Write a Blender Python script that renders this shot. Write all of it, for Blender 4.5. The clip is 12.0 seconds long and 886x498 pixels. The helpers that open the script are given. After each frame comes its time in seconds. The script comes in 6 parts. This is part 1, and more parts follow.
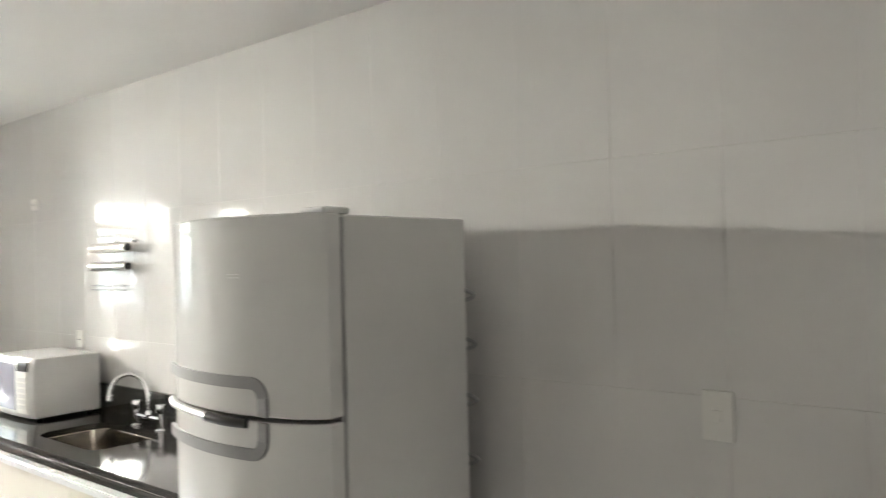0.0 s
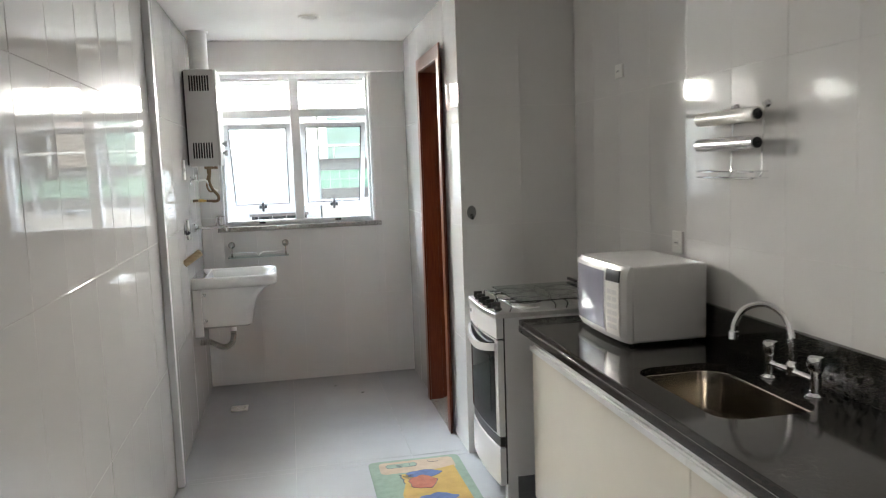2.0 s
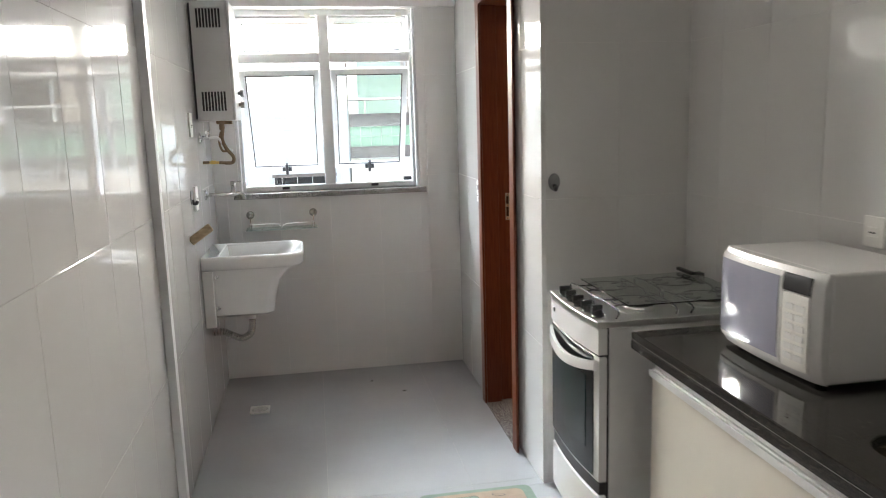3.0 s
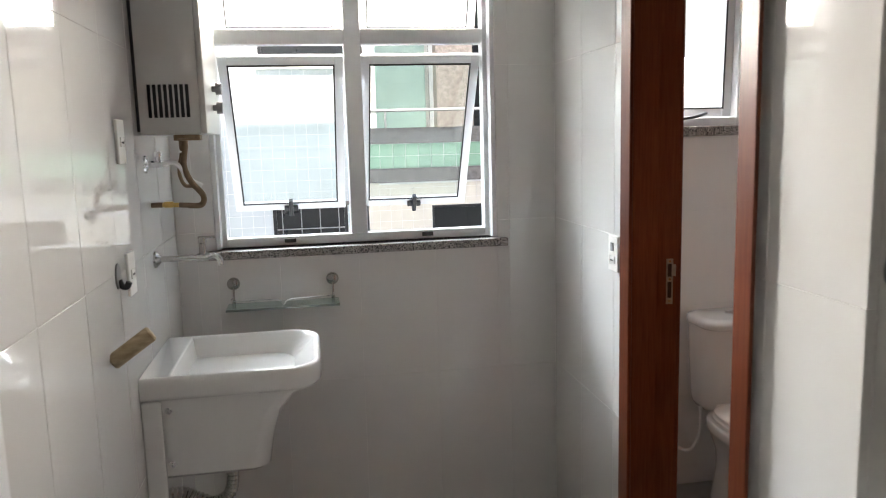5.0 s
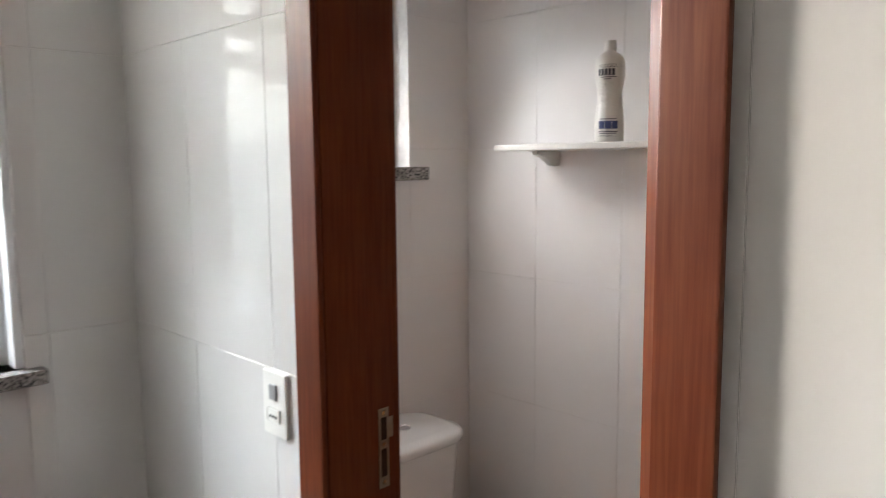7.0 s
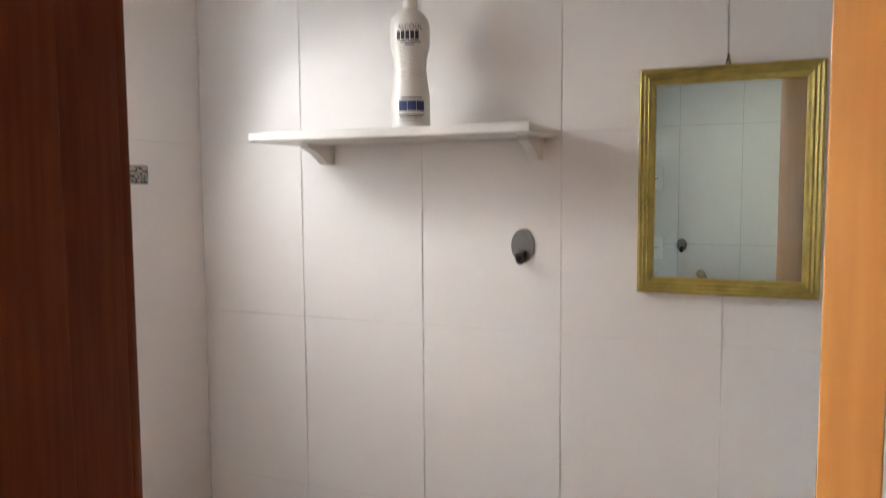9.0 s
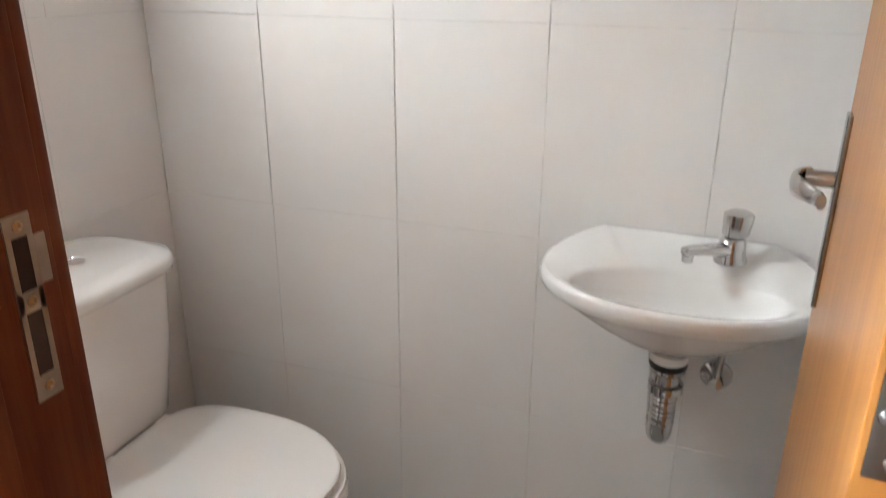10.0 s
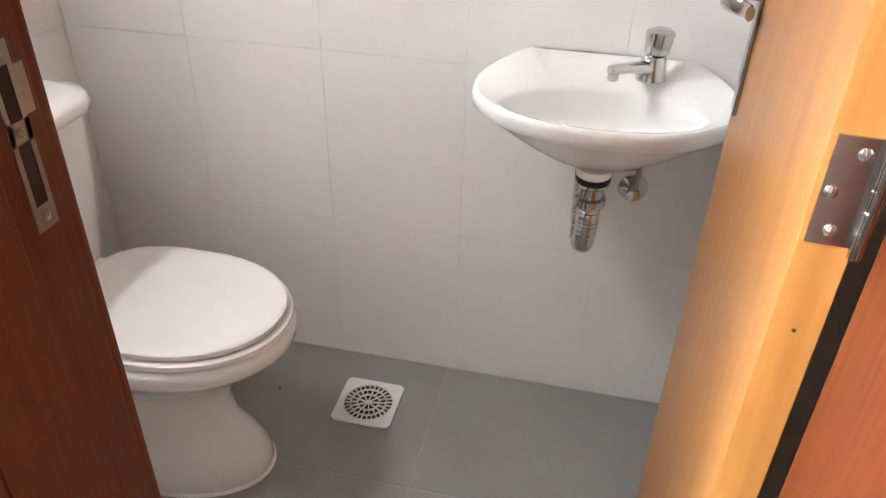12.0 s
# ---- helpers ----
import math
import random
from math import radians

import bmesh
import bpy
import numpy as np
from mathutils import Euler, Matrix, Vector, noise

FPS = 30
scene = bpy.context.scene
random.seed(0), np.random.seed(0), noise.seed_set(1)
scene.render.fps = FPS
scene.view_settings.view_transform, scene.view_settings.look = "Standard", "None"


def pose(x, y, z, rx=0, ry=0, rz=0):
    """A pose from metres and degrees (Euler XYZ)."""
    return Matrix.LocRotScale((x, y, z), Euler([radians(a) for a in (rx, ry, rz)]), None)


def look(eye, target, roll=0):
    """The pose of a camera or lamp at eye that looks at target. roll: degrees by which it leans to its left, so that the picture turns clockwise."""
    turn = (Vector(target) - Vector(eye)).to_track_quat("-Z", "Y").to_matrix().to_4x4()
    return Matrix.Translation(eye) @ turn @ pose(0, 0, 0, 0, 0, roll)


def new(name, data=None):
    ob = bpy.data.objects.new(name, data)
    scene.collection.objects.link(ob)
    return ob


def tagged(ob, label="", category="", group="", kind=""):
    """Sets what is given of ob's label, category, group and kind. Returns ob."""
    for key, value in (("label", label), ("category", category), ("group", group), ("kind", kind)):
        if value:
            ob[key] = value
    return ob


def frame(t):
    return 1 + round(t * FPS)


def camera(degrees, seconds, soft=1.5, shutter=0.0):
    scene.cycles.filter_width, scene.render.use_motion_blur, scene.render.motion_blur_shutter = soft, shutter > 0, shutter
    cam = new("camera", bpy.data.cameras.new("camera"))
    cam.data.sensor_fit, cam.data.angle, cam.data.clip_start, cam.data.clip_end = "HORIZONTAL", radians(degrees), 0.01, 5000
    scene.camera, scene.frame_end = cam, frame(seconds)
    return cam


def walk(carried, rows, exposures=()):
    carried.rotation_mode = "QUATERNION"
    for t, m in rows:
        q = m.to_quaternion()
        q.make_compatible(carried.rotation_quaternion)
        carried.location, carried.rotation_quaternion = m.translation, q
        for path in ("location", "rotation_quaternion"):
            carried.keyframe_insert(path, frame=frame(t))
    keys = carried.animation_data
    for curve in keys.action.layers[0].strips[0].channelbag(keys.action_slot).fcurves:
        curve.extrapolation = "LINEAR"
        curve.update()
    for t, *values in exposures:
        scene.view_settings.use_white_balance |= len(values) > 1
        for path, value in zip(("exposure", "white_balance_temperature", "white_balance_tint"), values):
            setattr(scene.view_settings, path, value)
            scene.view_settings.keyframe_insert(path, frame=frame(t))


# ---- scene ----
EXPOSURES = [(0.0, 4.1, 6650, 10), (0.8, 3.54, 6600, 10), (1.5, 2.88, 6600, 11), (2.5, 2.72, 6700, 12), (3.7, 2.6, 6800, 13),
             (5.3, 2.2, 6950, 15), (6.0, 2.1, 7000, 16), (7.2, 2.3, 7000, 16), (8.8, 2.6, 7050, 15), (9.5, 2.8, 7250, 17), (10.0, 3.14, 6750, 10),
             (10.5, 3.44, 6550, 8), (11.0, 3.66, 6550, 8), (11.5, 3.72, 6600, 10), (12.0, 3.6, 6700, 13)]
cam = camera(61.2, 12.0, soft=1.0, shutter=0.3)
PATH = [
    (0.0, (-1.811, 0.505, 1.548), (-0.255, 1.761, 1.573), -1.4),
    (0.5, (-1.752, 0.668, 1.546), (-0.506, 2.231, 1.596), -2.1),
    (1.0, (-1.639, 0.946, 1.533), (-0.782, 2.753, 1.534), -2.3),
    (1.5, (-1.483, 1.27, 1.513), (-0.982, 3.204, 1.424), -2.2),
    (2.0, (-1.474, 1.694, 1.511), (-1.079, 3.642, 1.289), -2.0),
    (2.5, (-1.473, 2.124, 1.502), (-1.114, 4.067, 1.192), -1.8),
    (3.0, (-1.499, 2.558, 1.509), (-1.171, 4.503, 1.178), -1.7),
    (3.5, (-1.553, 2.98, 1.518), (-1.247, 4.928, 1.186), -1.6),
    (5.3, (-1.576, 4.474, 1.516), (-1.219, 6.422, 1.237), -1.5),
    (5.5, (-1.567, 4.613, 1.511), (-1.085, 6.533, 1.228), -1.3),
    (6.0, (-1.526, 4.953, 1.508), (-0.658, 6.732, 1.221), -0.9),
    (6.5, (-1.392, 5.207, 1.539), (-0.287, 6.849, 1.249), -0.9),
    (7.0, (-1.297, 5.399, 1.557), (0.083, 6.829, 1.328), -0.5),
    (8.8, (-1.002, 5.856, 1.533), (0.83, 6.653, 1.432), -0.4),
    (9.0, (-0.955, 5.871, 1.491), (0.876, 6.66, 1.33), -0.4),
    (9.5, (-0.89, 5.889, 1.376), (0.912, 6.65, 0.961), -0.2),
    (10.0, (-0.852, 5.926, 1.3), (0.893, 6.593, 0.585), 0.3),
    (10.5, (-0.853, 5.912, 1.258), (0.800, 6.521, 0.311), 0.6),
    (11.0, (-0.887, 5.905, 1.245), (0.688, 6.452, 0.140), 0.8),
    (11.5, (-0.901, 5.915, 1.284), (0.661, 6.420, 0.142), 1.0),
    (12.0, (-0.913, 5.977, 1.301), (0.722, 6.328, 0.203), 1.4),
]
walk(cam, [(t, look(eye, aim, roll)) for t, eye, aim, roll in PATH], EXPOSURES)

# ---------------------------------------------------------------- world and sun
SUN_DIR = Vector((0.22, 0.46, -0.86)).normalized()
world = bpy.data.worlds.new("sky_world")
scene.world = world
world.use_nodes = True
wnt = world.node_tree
sky = wnt.nodes.new("ShaderNodeTexSky")
sky.sky_type = 'NISHITA'
sky.sun_disc = False
sky.sun_elevation = math.asin(-SUN_DIR.z)
sky.sun_rotation = math.atan2(-SUN_DIR.x, -SUN_DIR.y)
wnt.links.new(sky.outputs[0], wnt.nodes["Background"].inputs[0])
wnt.nodes["Background"].inputs[1].default_value = 0.15
sun_data = bpy.data.lights.new("sun", 'SUN')
sun_data.energy, sun_data.angle, sun_data.color = 5.0, radians(0.5), (1.0, 0.96, 0.9)
sun = new("sun", sun_data)
sun.matrix_world = look((0, 0, 20), Vector((0, 0, 20)) + SUN_DIR)


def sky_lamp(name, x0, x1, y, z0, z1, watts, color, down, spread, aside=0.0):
    """An added area lamp that stands in for daylight falling in through a window opening."""
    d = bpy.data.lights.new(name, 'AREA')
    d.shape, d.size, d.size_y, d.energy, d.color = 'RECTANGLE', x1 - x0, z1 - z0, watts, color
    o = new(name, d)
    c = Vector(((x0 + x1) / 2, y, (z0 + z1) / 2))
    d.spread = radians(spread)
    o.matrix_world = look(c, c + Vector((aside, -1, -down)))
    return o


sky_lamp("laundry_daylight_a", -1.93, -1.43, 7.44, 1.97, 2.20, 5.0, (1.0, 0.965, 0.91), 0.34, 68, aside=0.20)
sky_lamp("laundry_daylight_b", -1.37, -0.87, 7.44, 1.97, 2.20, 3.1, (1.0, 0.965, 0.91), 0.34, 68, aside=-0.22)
sky_lamp("bathroom_daylight", -0.19, 0.06, 7.228, 1.62, 2.07, 1.4, (0.94, 0.96, 1.0), 1.2, 136, aside=-0.12)
# unseen lamp added high in the yard for light from sky and sunlit facade
sky_lamp("yard_fill_lamp", -4.0, -1.4, 10.5, 3.3, 4.7, 21.0, (0.78, 0.89, 1.0), 0.70, 60, aside=0.40)


# ---------------------------------------------------------------- materials
def material(name, color, rough=0.5, metal=0.0, vary=0.06, scale=6.0, bump=0.0, bump_scale=60.0, spec=0.5,
             rough_vary=0.0, piece=0.0, coat=0.0, second=None, second_scale=30.0, second_at=(0.5, 0.6), stretch=(1, 1, 1)):
    """A surface with cloudy tone, optional speckle, fine relief and uneven gloss."""
    m = bpy.data.materials.new(name)
    m.use_nodes = True
    nt = m.node_tree
    n, l = nt.nodes, nt.links
    b = n["Principled BSDF"]
    b.inputs["Metallic"].default_value = metal
    b.inputs["Roughness"].default_value = rough
    b.inputs["Specular IOR Level"].default_value = spec
    b.inputs["Coat Weight"].default_value = coat
    b.inputs["Coat Roughness"].default_value = 0.05
    geo = n.new("ShaderNodeNewGeometry")
    mp = n.new("ShaderNodeMapping")
    mp.inputs["Scale"].default_value = stretch
    l.new(geo.outputs["Position"], mp.inputs["Vector"])
    big = n.new("ShaderNodeTexNoise")
    big.inputs["Scale"].default_value = scale
    big.inputs["Detail"].default_value = 6
    big.inputs["Roughness"].default_value = 0.6
    l.new(mp.outputs[0], big.inputs["Vector"])
    ramp = n.new("ShaderNodeValToRGB")
    c = Vector(color)
    ramp.color_ramp.elements[0].position, ramp.color_ramp.elements[1].position = 0.3, 0.7
    ramp.color_ramp.elements[0].color = (*[max(0, v * (1 - vary)) for v in c], 1)
    ramp.color_ramp.elements[1].color = (*[min(1, v * (1 + vary)) for v in c], 1)
    l.new(big.outputs["Fac"], ramp.inputs[0])
    col = ramp.outputs[0]
    if second is not None:
        fine = n.new("ShaderNodeTexNoise")
        fine.inputs["Scale"].default_value = second_scale
        fine.inputs["Detail"].default_value = 3
        l.new(mp.outputs[0], fine.inputs["Vector"])
        r2 = n.new("ShaderNodeMapRange")
        r2.inputs["From Min"].default_value, r2.inputs["From Max"].default_value = second_at
        l.new(fine.outputs["Fac"], r2.inputs["Value"])
        mix = n.new("ShaderNodeMix")
        mix.data_type = 'RGBA'
        l.new(r2.outputs[0], mix.inputs["Factor"])
        l.new(col, mix.inputs["A"])
        mix.inputs["B"].default_value = (*second, 1)
        col = mix.outputs["Result"]
    if piece:
        oi = n.new("ShaderNodeObjectInfo")
        mr = n.new("ShaderNodeMapRange")
        mr.inputs["To Min"].default_value, mr.inputs["To Max"].default_value = 1 - piece, 1 + piece
        l.new(oi.outputs["Random"], mr.inputs["Value"])
        hs = n.new("ShaderNodeHueSaturation")
        l.new(mr.outputs[0], hs.inputs["Value"])
        l.new(col, hs.inputs["Color"])
        col = hs.outputs[0]
    l.new(col, b.inputs["Base Color"])
    if rough_vary:
        mr = n.new("ShaderNodeMapRange")
        mr.inputs["To Min"].default_value, mr.inputs["To Max"].default_value = max(0.02, rough - rough_vary), rough + rough_vary
        l.new(big.outputs["Fac"], mr.inputs["Value"])
        l.new(mr.outputs[0], b.inputs["Roughness"])
    if bump:
        bt = n.new("ShaderNodeTexNoise")
        bt.inputs["Scale"].default_value = bump_scale
        bt.inputs["Detail"].default_value = 4
        l.new(mp.outputs[0], bt.inputs["Vector"])
        bp = n.new("ShaderNodeBump")
        bp.inputs["Strength"].default_value = bump
        bp.inputs["Distance"].default_value = 0.002
        l.new(bt.outputs["Fac"], bp.inputs["Height"])
        l.new(bp.outputs[0], b.inputs["Normal"])
    return m


def wood(name, dark, light, grain=(14, 14, 1.2), rough=0.3, spec=0.5):
    """Varnished wood with streaks along z."""
    m = material(name, light, rough, vary=0.0, spec=spec)
    nt = m.node_tree
    n, l = nt.nodes, nt.links
    b = n["Principled BSDF"]
    geo = n.new("ShaderNodeNewGeometry")
    mp = n.new("ShaderNodeMapping")
    mp.inputs["Scale"].default_value = grain
    l.new(geo.outputs["Position"], mp.inputs[0])
    a = n.new("ShaderNodeTexNoise")
    a.inputs["Scale"].default_value, a.inputs["Detail"].default_value, a.inputs["Distortion"].default_value = 4.0, 5.0, 0.2
    l.new(mp.outputs[0], a.inputs["Vector"])
    r = n.new("ShaderNodeValToRGB")
    r.color_ramp.elements[0].position, r.color_ramp.elements[0].color = 0.3, (*dark, 1)
    r.color_ramp.elements[1].position, r.color_ramp.elements[1].color = 0.68, (*light, 1)
    l.new(a.outputs["Fac"], r.inputs[0])
    l.new(r.outputs[0], b.inputs["Base Color"])
    bp = n.new("ShaderNodeBump")
    bp.inputs["Strength"].default_value, bp.inputs["Distance"].default_value = 0.03, 0.001
    l.new(a.outputs["Fac"], bp.inputs["Height"])
    l.new(bp.outputs[0], b.inputs["Normal"])
    return m


def glass(name, color=(1, 1, 1), rough=0.0, ior=1.45):
    m = bpy.data.materials.new(name)
    m.use_nodes = True
    b = m.node_tree.nodes["Principled BSDF"]
    b.inputs["Base Color"].default_value = (*color, 1)
    b.inputs["Transmission Weight"].default_value = 1.0
    b.inputs["Roughness"].default_value = rough
    b.inputs["IOR"].default_value = ior
    return m


TILE = material("white_glazed_tile", (0.71, 0.70, 0.68), 0.012, vary=0.015, scale=1.5, piece=0.012, rough_vary=0.006, coat=0.4)
TILE_BATH = material("white_satin_tile", (0.84, 0.825, 0.81), 0.24, vary=0.015, scale=1.5, bump=0.03, bump_scale=6, piece=0.012, rough_vary=0.03)
GROUT = material("grout", (0.79, 0.775, 0.75), 0.9, vary=0.15, scale=20)
FLOOR_GROUT = material("grey_floor_joint", (0.40, 0.39, 0.38), 0.9, vary=0.2, scale=14)
GROUT_GREY = material("grey_wall_joint", (0.50, 0.49, 0.47), 0.9, vary=0.15, scale=20)
PLASTER = material("ceiling_paint", (0.80, 0.79, 0.77), 0.75, vary=0.02, scale=1.2, bump=0.06, bump_scale=90)
FLOOR = material("light_porcelain_floor", (0.40, 0.40, 0.405), 0.2, vary=0.04, scale=2.5, rough_vary=0.06, bump=0.02, bump_scale=30, piece=0.02)
FLOOR_BATH = material("grey_porcelain_floor", (0.275, 0.27, 0.255), 0.38, vary=0.06, scale=5, rough_vary=0.06, bump=0.04, bump_scale=80, piece=0.03)
GRANITE = material("grey_speckled_granite", (0.36, 0.34, 0.32), 0.25, vary=0.45, scale=70, second=(0.03, 0.03, 0.03), second_scale=170, second_at=(0.5, 0.60))
BLACK_GRANITE = material("black_polished_granite", (0.021, 0.020, 0.018), 0.09, vary=0.3, scale=40, rough_vary=0.03, second=(0.075, 0.068, 0.058), second_scale=210, second_at=(0.55, 0.66))
SINK_STEEL = material("warm_brushed_steel", (0.33, 0.30, 0.26), 0.15, metal=1.0, vary=0.08, scale=14, rough_vary=0.06, stretch=(1, 8, 1))
WOOD_FRAME = wood("reddish_door_frame_wood", (0.095, 0.016, 0.0045), (0.138, 0.035, 0.012), rough=0.42, spec=0.3, grain=(40, 40, 2.0))
WOOD_DOOR = wood("honey_door_wood", (0.37, 0.145, 0.034), (0.47, 0.205, 0.054), grain=(17, 17, 1.1), rough=0.35)
WOOD_PEG = wood("raw_peg_wood", (0.35, 0.26, 0.15), (0.55, 0.44, 0.28), grain=(3, 20, 20), rough=0.7)
COOKTOP = material("polished_steel_cooktop", (0.68, 0.67, 0.64), 0.34, metal=1.0, vary=0.05, scale=12, rough_vary=0.06)
CHROME = material("chrome", (0.85, 0.85, 0.86), 0.06, metal=1.0, vary=0.03, rough_vary=0.03)
# chrome with a darker colour, so mirrored white walls come out grey
TAP_CHROME = material("dimmed_chrome", (0.58, 0.57, 0.56), 0.12, metal=1.0, vary=0.08, scale=40, rough_vary=0.05)
STEEL = material("brushed_steel", (0.46, 0.45, 0.43), 0.22, metal=1.0, vary=0.06, scale=20, rough_vary=0.08, stretch=(1, 12, 1))
BRASS = material("brass", (0.70, 0.48, 0.16), 0.3, metal=1.0, vary=0.15, scale=40)
OLD_BRASS = material("tarnished_copper_hose", (0.22, 0.15, 0.09), 0.45, metal=0.6, vary=0.25, scale=60)
ALU = material("white_lacquered_aluminium", (0.74, 0.745, 0.75), 0.3, vary=0.03, scale=8, rough_vary=0.05)
ALU_RAW = material("satin_aluminium", (0.80, 0.80, 0.79), 0.42, metal=0.45, vary=0.04, scale=10, stretch=(1, 0.1, 1))
PANE = glass("clear_green_pane", (0.90, 0.97, 0.94))
FROST = glass("frosted_pane", (0.92, 0.96, 0.95), rough=0.55)
SHELF_GLASS = glass("green_shelf_glass", (0.72, 0.90, 0.86))
SMOKE_GLASS = glass("clear_cover_glass", (0.86, 0.93, 0.90))
APPLIANCE = material("white_enamel", (0.74, 0.735, 0.72), 0.25, vary=0.02, scale=4, rough_vary=0.05, bump=0.02, bump_scale=120)
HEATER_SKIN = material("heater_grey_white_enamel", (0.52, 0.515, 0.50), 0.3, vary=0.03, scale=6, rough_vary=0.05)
FRIDGE_SKIN = material("fridge_white_lacquer", (0.72, 0.72, 0.70), 0.045, vary=0.015, scale=3, rough_vary=0.015)
GREY_PLASTIC = material("grey_plastic", (0.28, 0.28, 0.28), 0.4, vary=0.06, scale=20)
LIGHT_PLASTIC = material("white_plastic", (0.76, 0.75, 0.71), 0.35, vary=0.02, scale=10)
BLACK_PLASTIC = material("black_plastic", (0.015, 0.015, 0.016), 0.3, vary=0.2, scale=20)
DARK_GLASS = material("dark_oven_glass", (0.008, 0.009, 0.010), 0.06, vary=0.1, scale=4, spec=0.35)
OVEN_INNER = material("oven_window_glass", (0.022, 0.033, 0.035), 0.07, vary=0.15, scale=6, spec=0.4)
STRIKE = material("dull_steel_plate", (0.30, 0.27, 0.24), 0.45, metal=0.7, vary=0.12, scale=60)
MORTISE = material("mortise_shadow_wood", (0.02, 0.006, 0.004), 0.8, vary=0.3, scale=80)
MW_WINDOW = material("microwave_window", (0.30, 0.30, 0.37), 0.08, vary=0.1, scale=5, coat=1.0)
CERAMIC = material("white_vitreous_china", (0.80, 0.795, 0.78), 0.06, vary=0.012, scale=4, coat=0.4)
SEAT = material("white_seat_plastic", (0.80, 0.785, 0.76), 0.22, vary=0.012, scale=6)
CREAM = material("cream_laminate", (0.66, 0.62, 0.54), 0.35, vary=0.025, scale=5, rough_vary=0.05, bump=0.03, bump_scale=200)
# darkened silver: the dimness of the reflected wall is put into the colour
MIRROR = material("dimmed_mirror_silver", (0.41, 0.47, 0.46), 0.0, metal=1.0, vary=0.0)
GOLD = material("olive_gold_moulding", (0.42, 0.33, 0.09), 0.42, metal=0.35, vary=0.2, scale=25, bump=0.3, bump_scale=60, rough_vary=0.1, stretch=(1, 1, 1))
HOOK_GREY = material("grey_hook_plastic", (0.20, 0.20, 0.20), 0.3, metal=0.5, vary=0.08, scale=30)
BAR_INK = material("dark_print", (0.03, 0.03, 0.04), 0.5, vary=0.1)
BLUE_INK = material("navy_print", (0.02, 0.035, 0.14), 0.45, vary=0.1)
MAT_GREEN = material("mat_sage_cloth", (0.19, 0.25, 0.19), 0.9, vary=0.12, scale=25, bump=0.6, bump_scale=300)
MAT_YELLOW = material("mat_yellow_print", (0.40, 0.25, 0.06), 0.9, vary=0.15, scale=14, bump=0.6, bump_scale=300)
MAT_BLUE = material("mat_blue_print", (0.07, 0.11, 0.25), 0.9, vary=0.2, scale=30, bump=0.6, bump_scale=300)
MAT_RED = material("mat_coral_print", (0.34, 0.10, 0.055), 0.9, vary=0.2, scale=30, bump=0.6, bump_scale=300)
MAT_SAND = material("mat_sand_print", (0.37, 0.27, 0.19), 0.9, vary=0.12, scale=20, bump=0.6, bump_scale=300)
FOIL = material("aluminium_foil", (0.80, 0.80, 0.80), 0.22, metal=1.0, vary=0.05, scale=30, bump=1.0, bump_scale=38)
PAPER = material("wrap_roll_film", (0.70, 0.68, 0.62), 0.3, vary=0.05, scale=20)
FACADE_WHITE = material("white_facade_tile", (0.49, 0.53, 0.54), 0.3, vary=0.05, scale=3, piece=0.0)
FACADE_GREEN = material("green_facade_tile", (0.25, 0.41, 0.29), 0.25, vary=0.1, scale=8, piece=0.06)
FACADE_CREAM = material("cream_facade_tile", (0.66, 0.61, 0.52), 0.35, vary=0.06, scale=5)
FACADE_STONE = material("brown_grey_facade_granite", (0.14, 0.125, 0.115), 0.4, vary=0.35, scale=30)
FACADE_PAINT = material("white_facade_paint", (0.78, 0.77, 0.74), 0.8, vary=0.04, scale=2)
# near-black colour that stands in for the shade of unlit rooms
ROOM_SHADE = material("painted_room_shade", (0.03, 0.03, 0.032), 0.4, vary=0.3, scale=3)
DIRT = material("dry_crumb", (0.05, 0.045, 0.04), 0.9, vary=0.3, scale=200)
ASPHALT = material("yard_paving", (0.12, 0.12, 0.115), 0.9, vary=0.2, scale=2)
GREEN_SCREEN = material("green_balcony_panel", (0.42, 0.57, 0.52), 0.2, vary=0.1, scale=2)


# ---------------------------------------------------------------- mesh helpers
def join(*bms):
    out = bmesh.new()
    for b in bms:
        me = bpy.data.meshes.new("tmp")
        b.to_mesh(me)
        b.free()
        out.from_mesh(me)
        bpy.data.meshes.remove(me)
    return out


def cube(x0, x1, y0, y1, z0, z1, bev=0.0, seg=2):
    b = bmesh.new()
    m = Matrix.Translation(((x0 + x1) / 2, (y0 + y1) / 2, (z0 + z1) / 2)) @ Matrix.Diagonal((x1 - x0, y1 - y0, z1 - z0, 1))
    bmesh.ops.create_cube(b, size=1, matrix=m)
    if bev:
        bmesh.ops.bevel(b, geom=b.edges[:], offset=bev, segments=seg, affect='EDGES', profile=0.5)
    return b


def axis_frame(d):
    d = Vector(d).normalized()
    u = d.orthogonal().normalized()
    return d, u, d.cross(u)


def loft(rings, cap=True, closed=True):
    """Skin between rings of equally many points."""
    b = bmesh.new()
    vs = [[b.verts.new(p) for p in r] for r in rings]
    n = len(vs[0])
    for a, c in zip(vs, vs[1:]):
        for i in range(n if closed else n - 1):
            j = (i + 1) % n
            b.faces.new((a[i], a[j], c[j], c[i]))
    if cap:
        b.faces.new(list(reversed(vs[0])))
        b.faces.new(vs[-1])
    bmesh.ops.recalc_face_normals(b, faces=b.faces[:])
    return b


def ring(c, u, v, r, n=20):
    return [Vector(c) + u * (r * math.cos(2 * math.pi * i / n)) + v * (r * math.sin(2 * math.pi * i / n)) for i in range(n)]


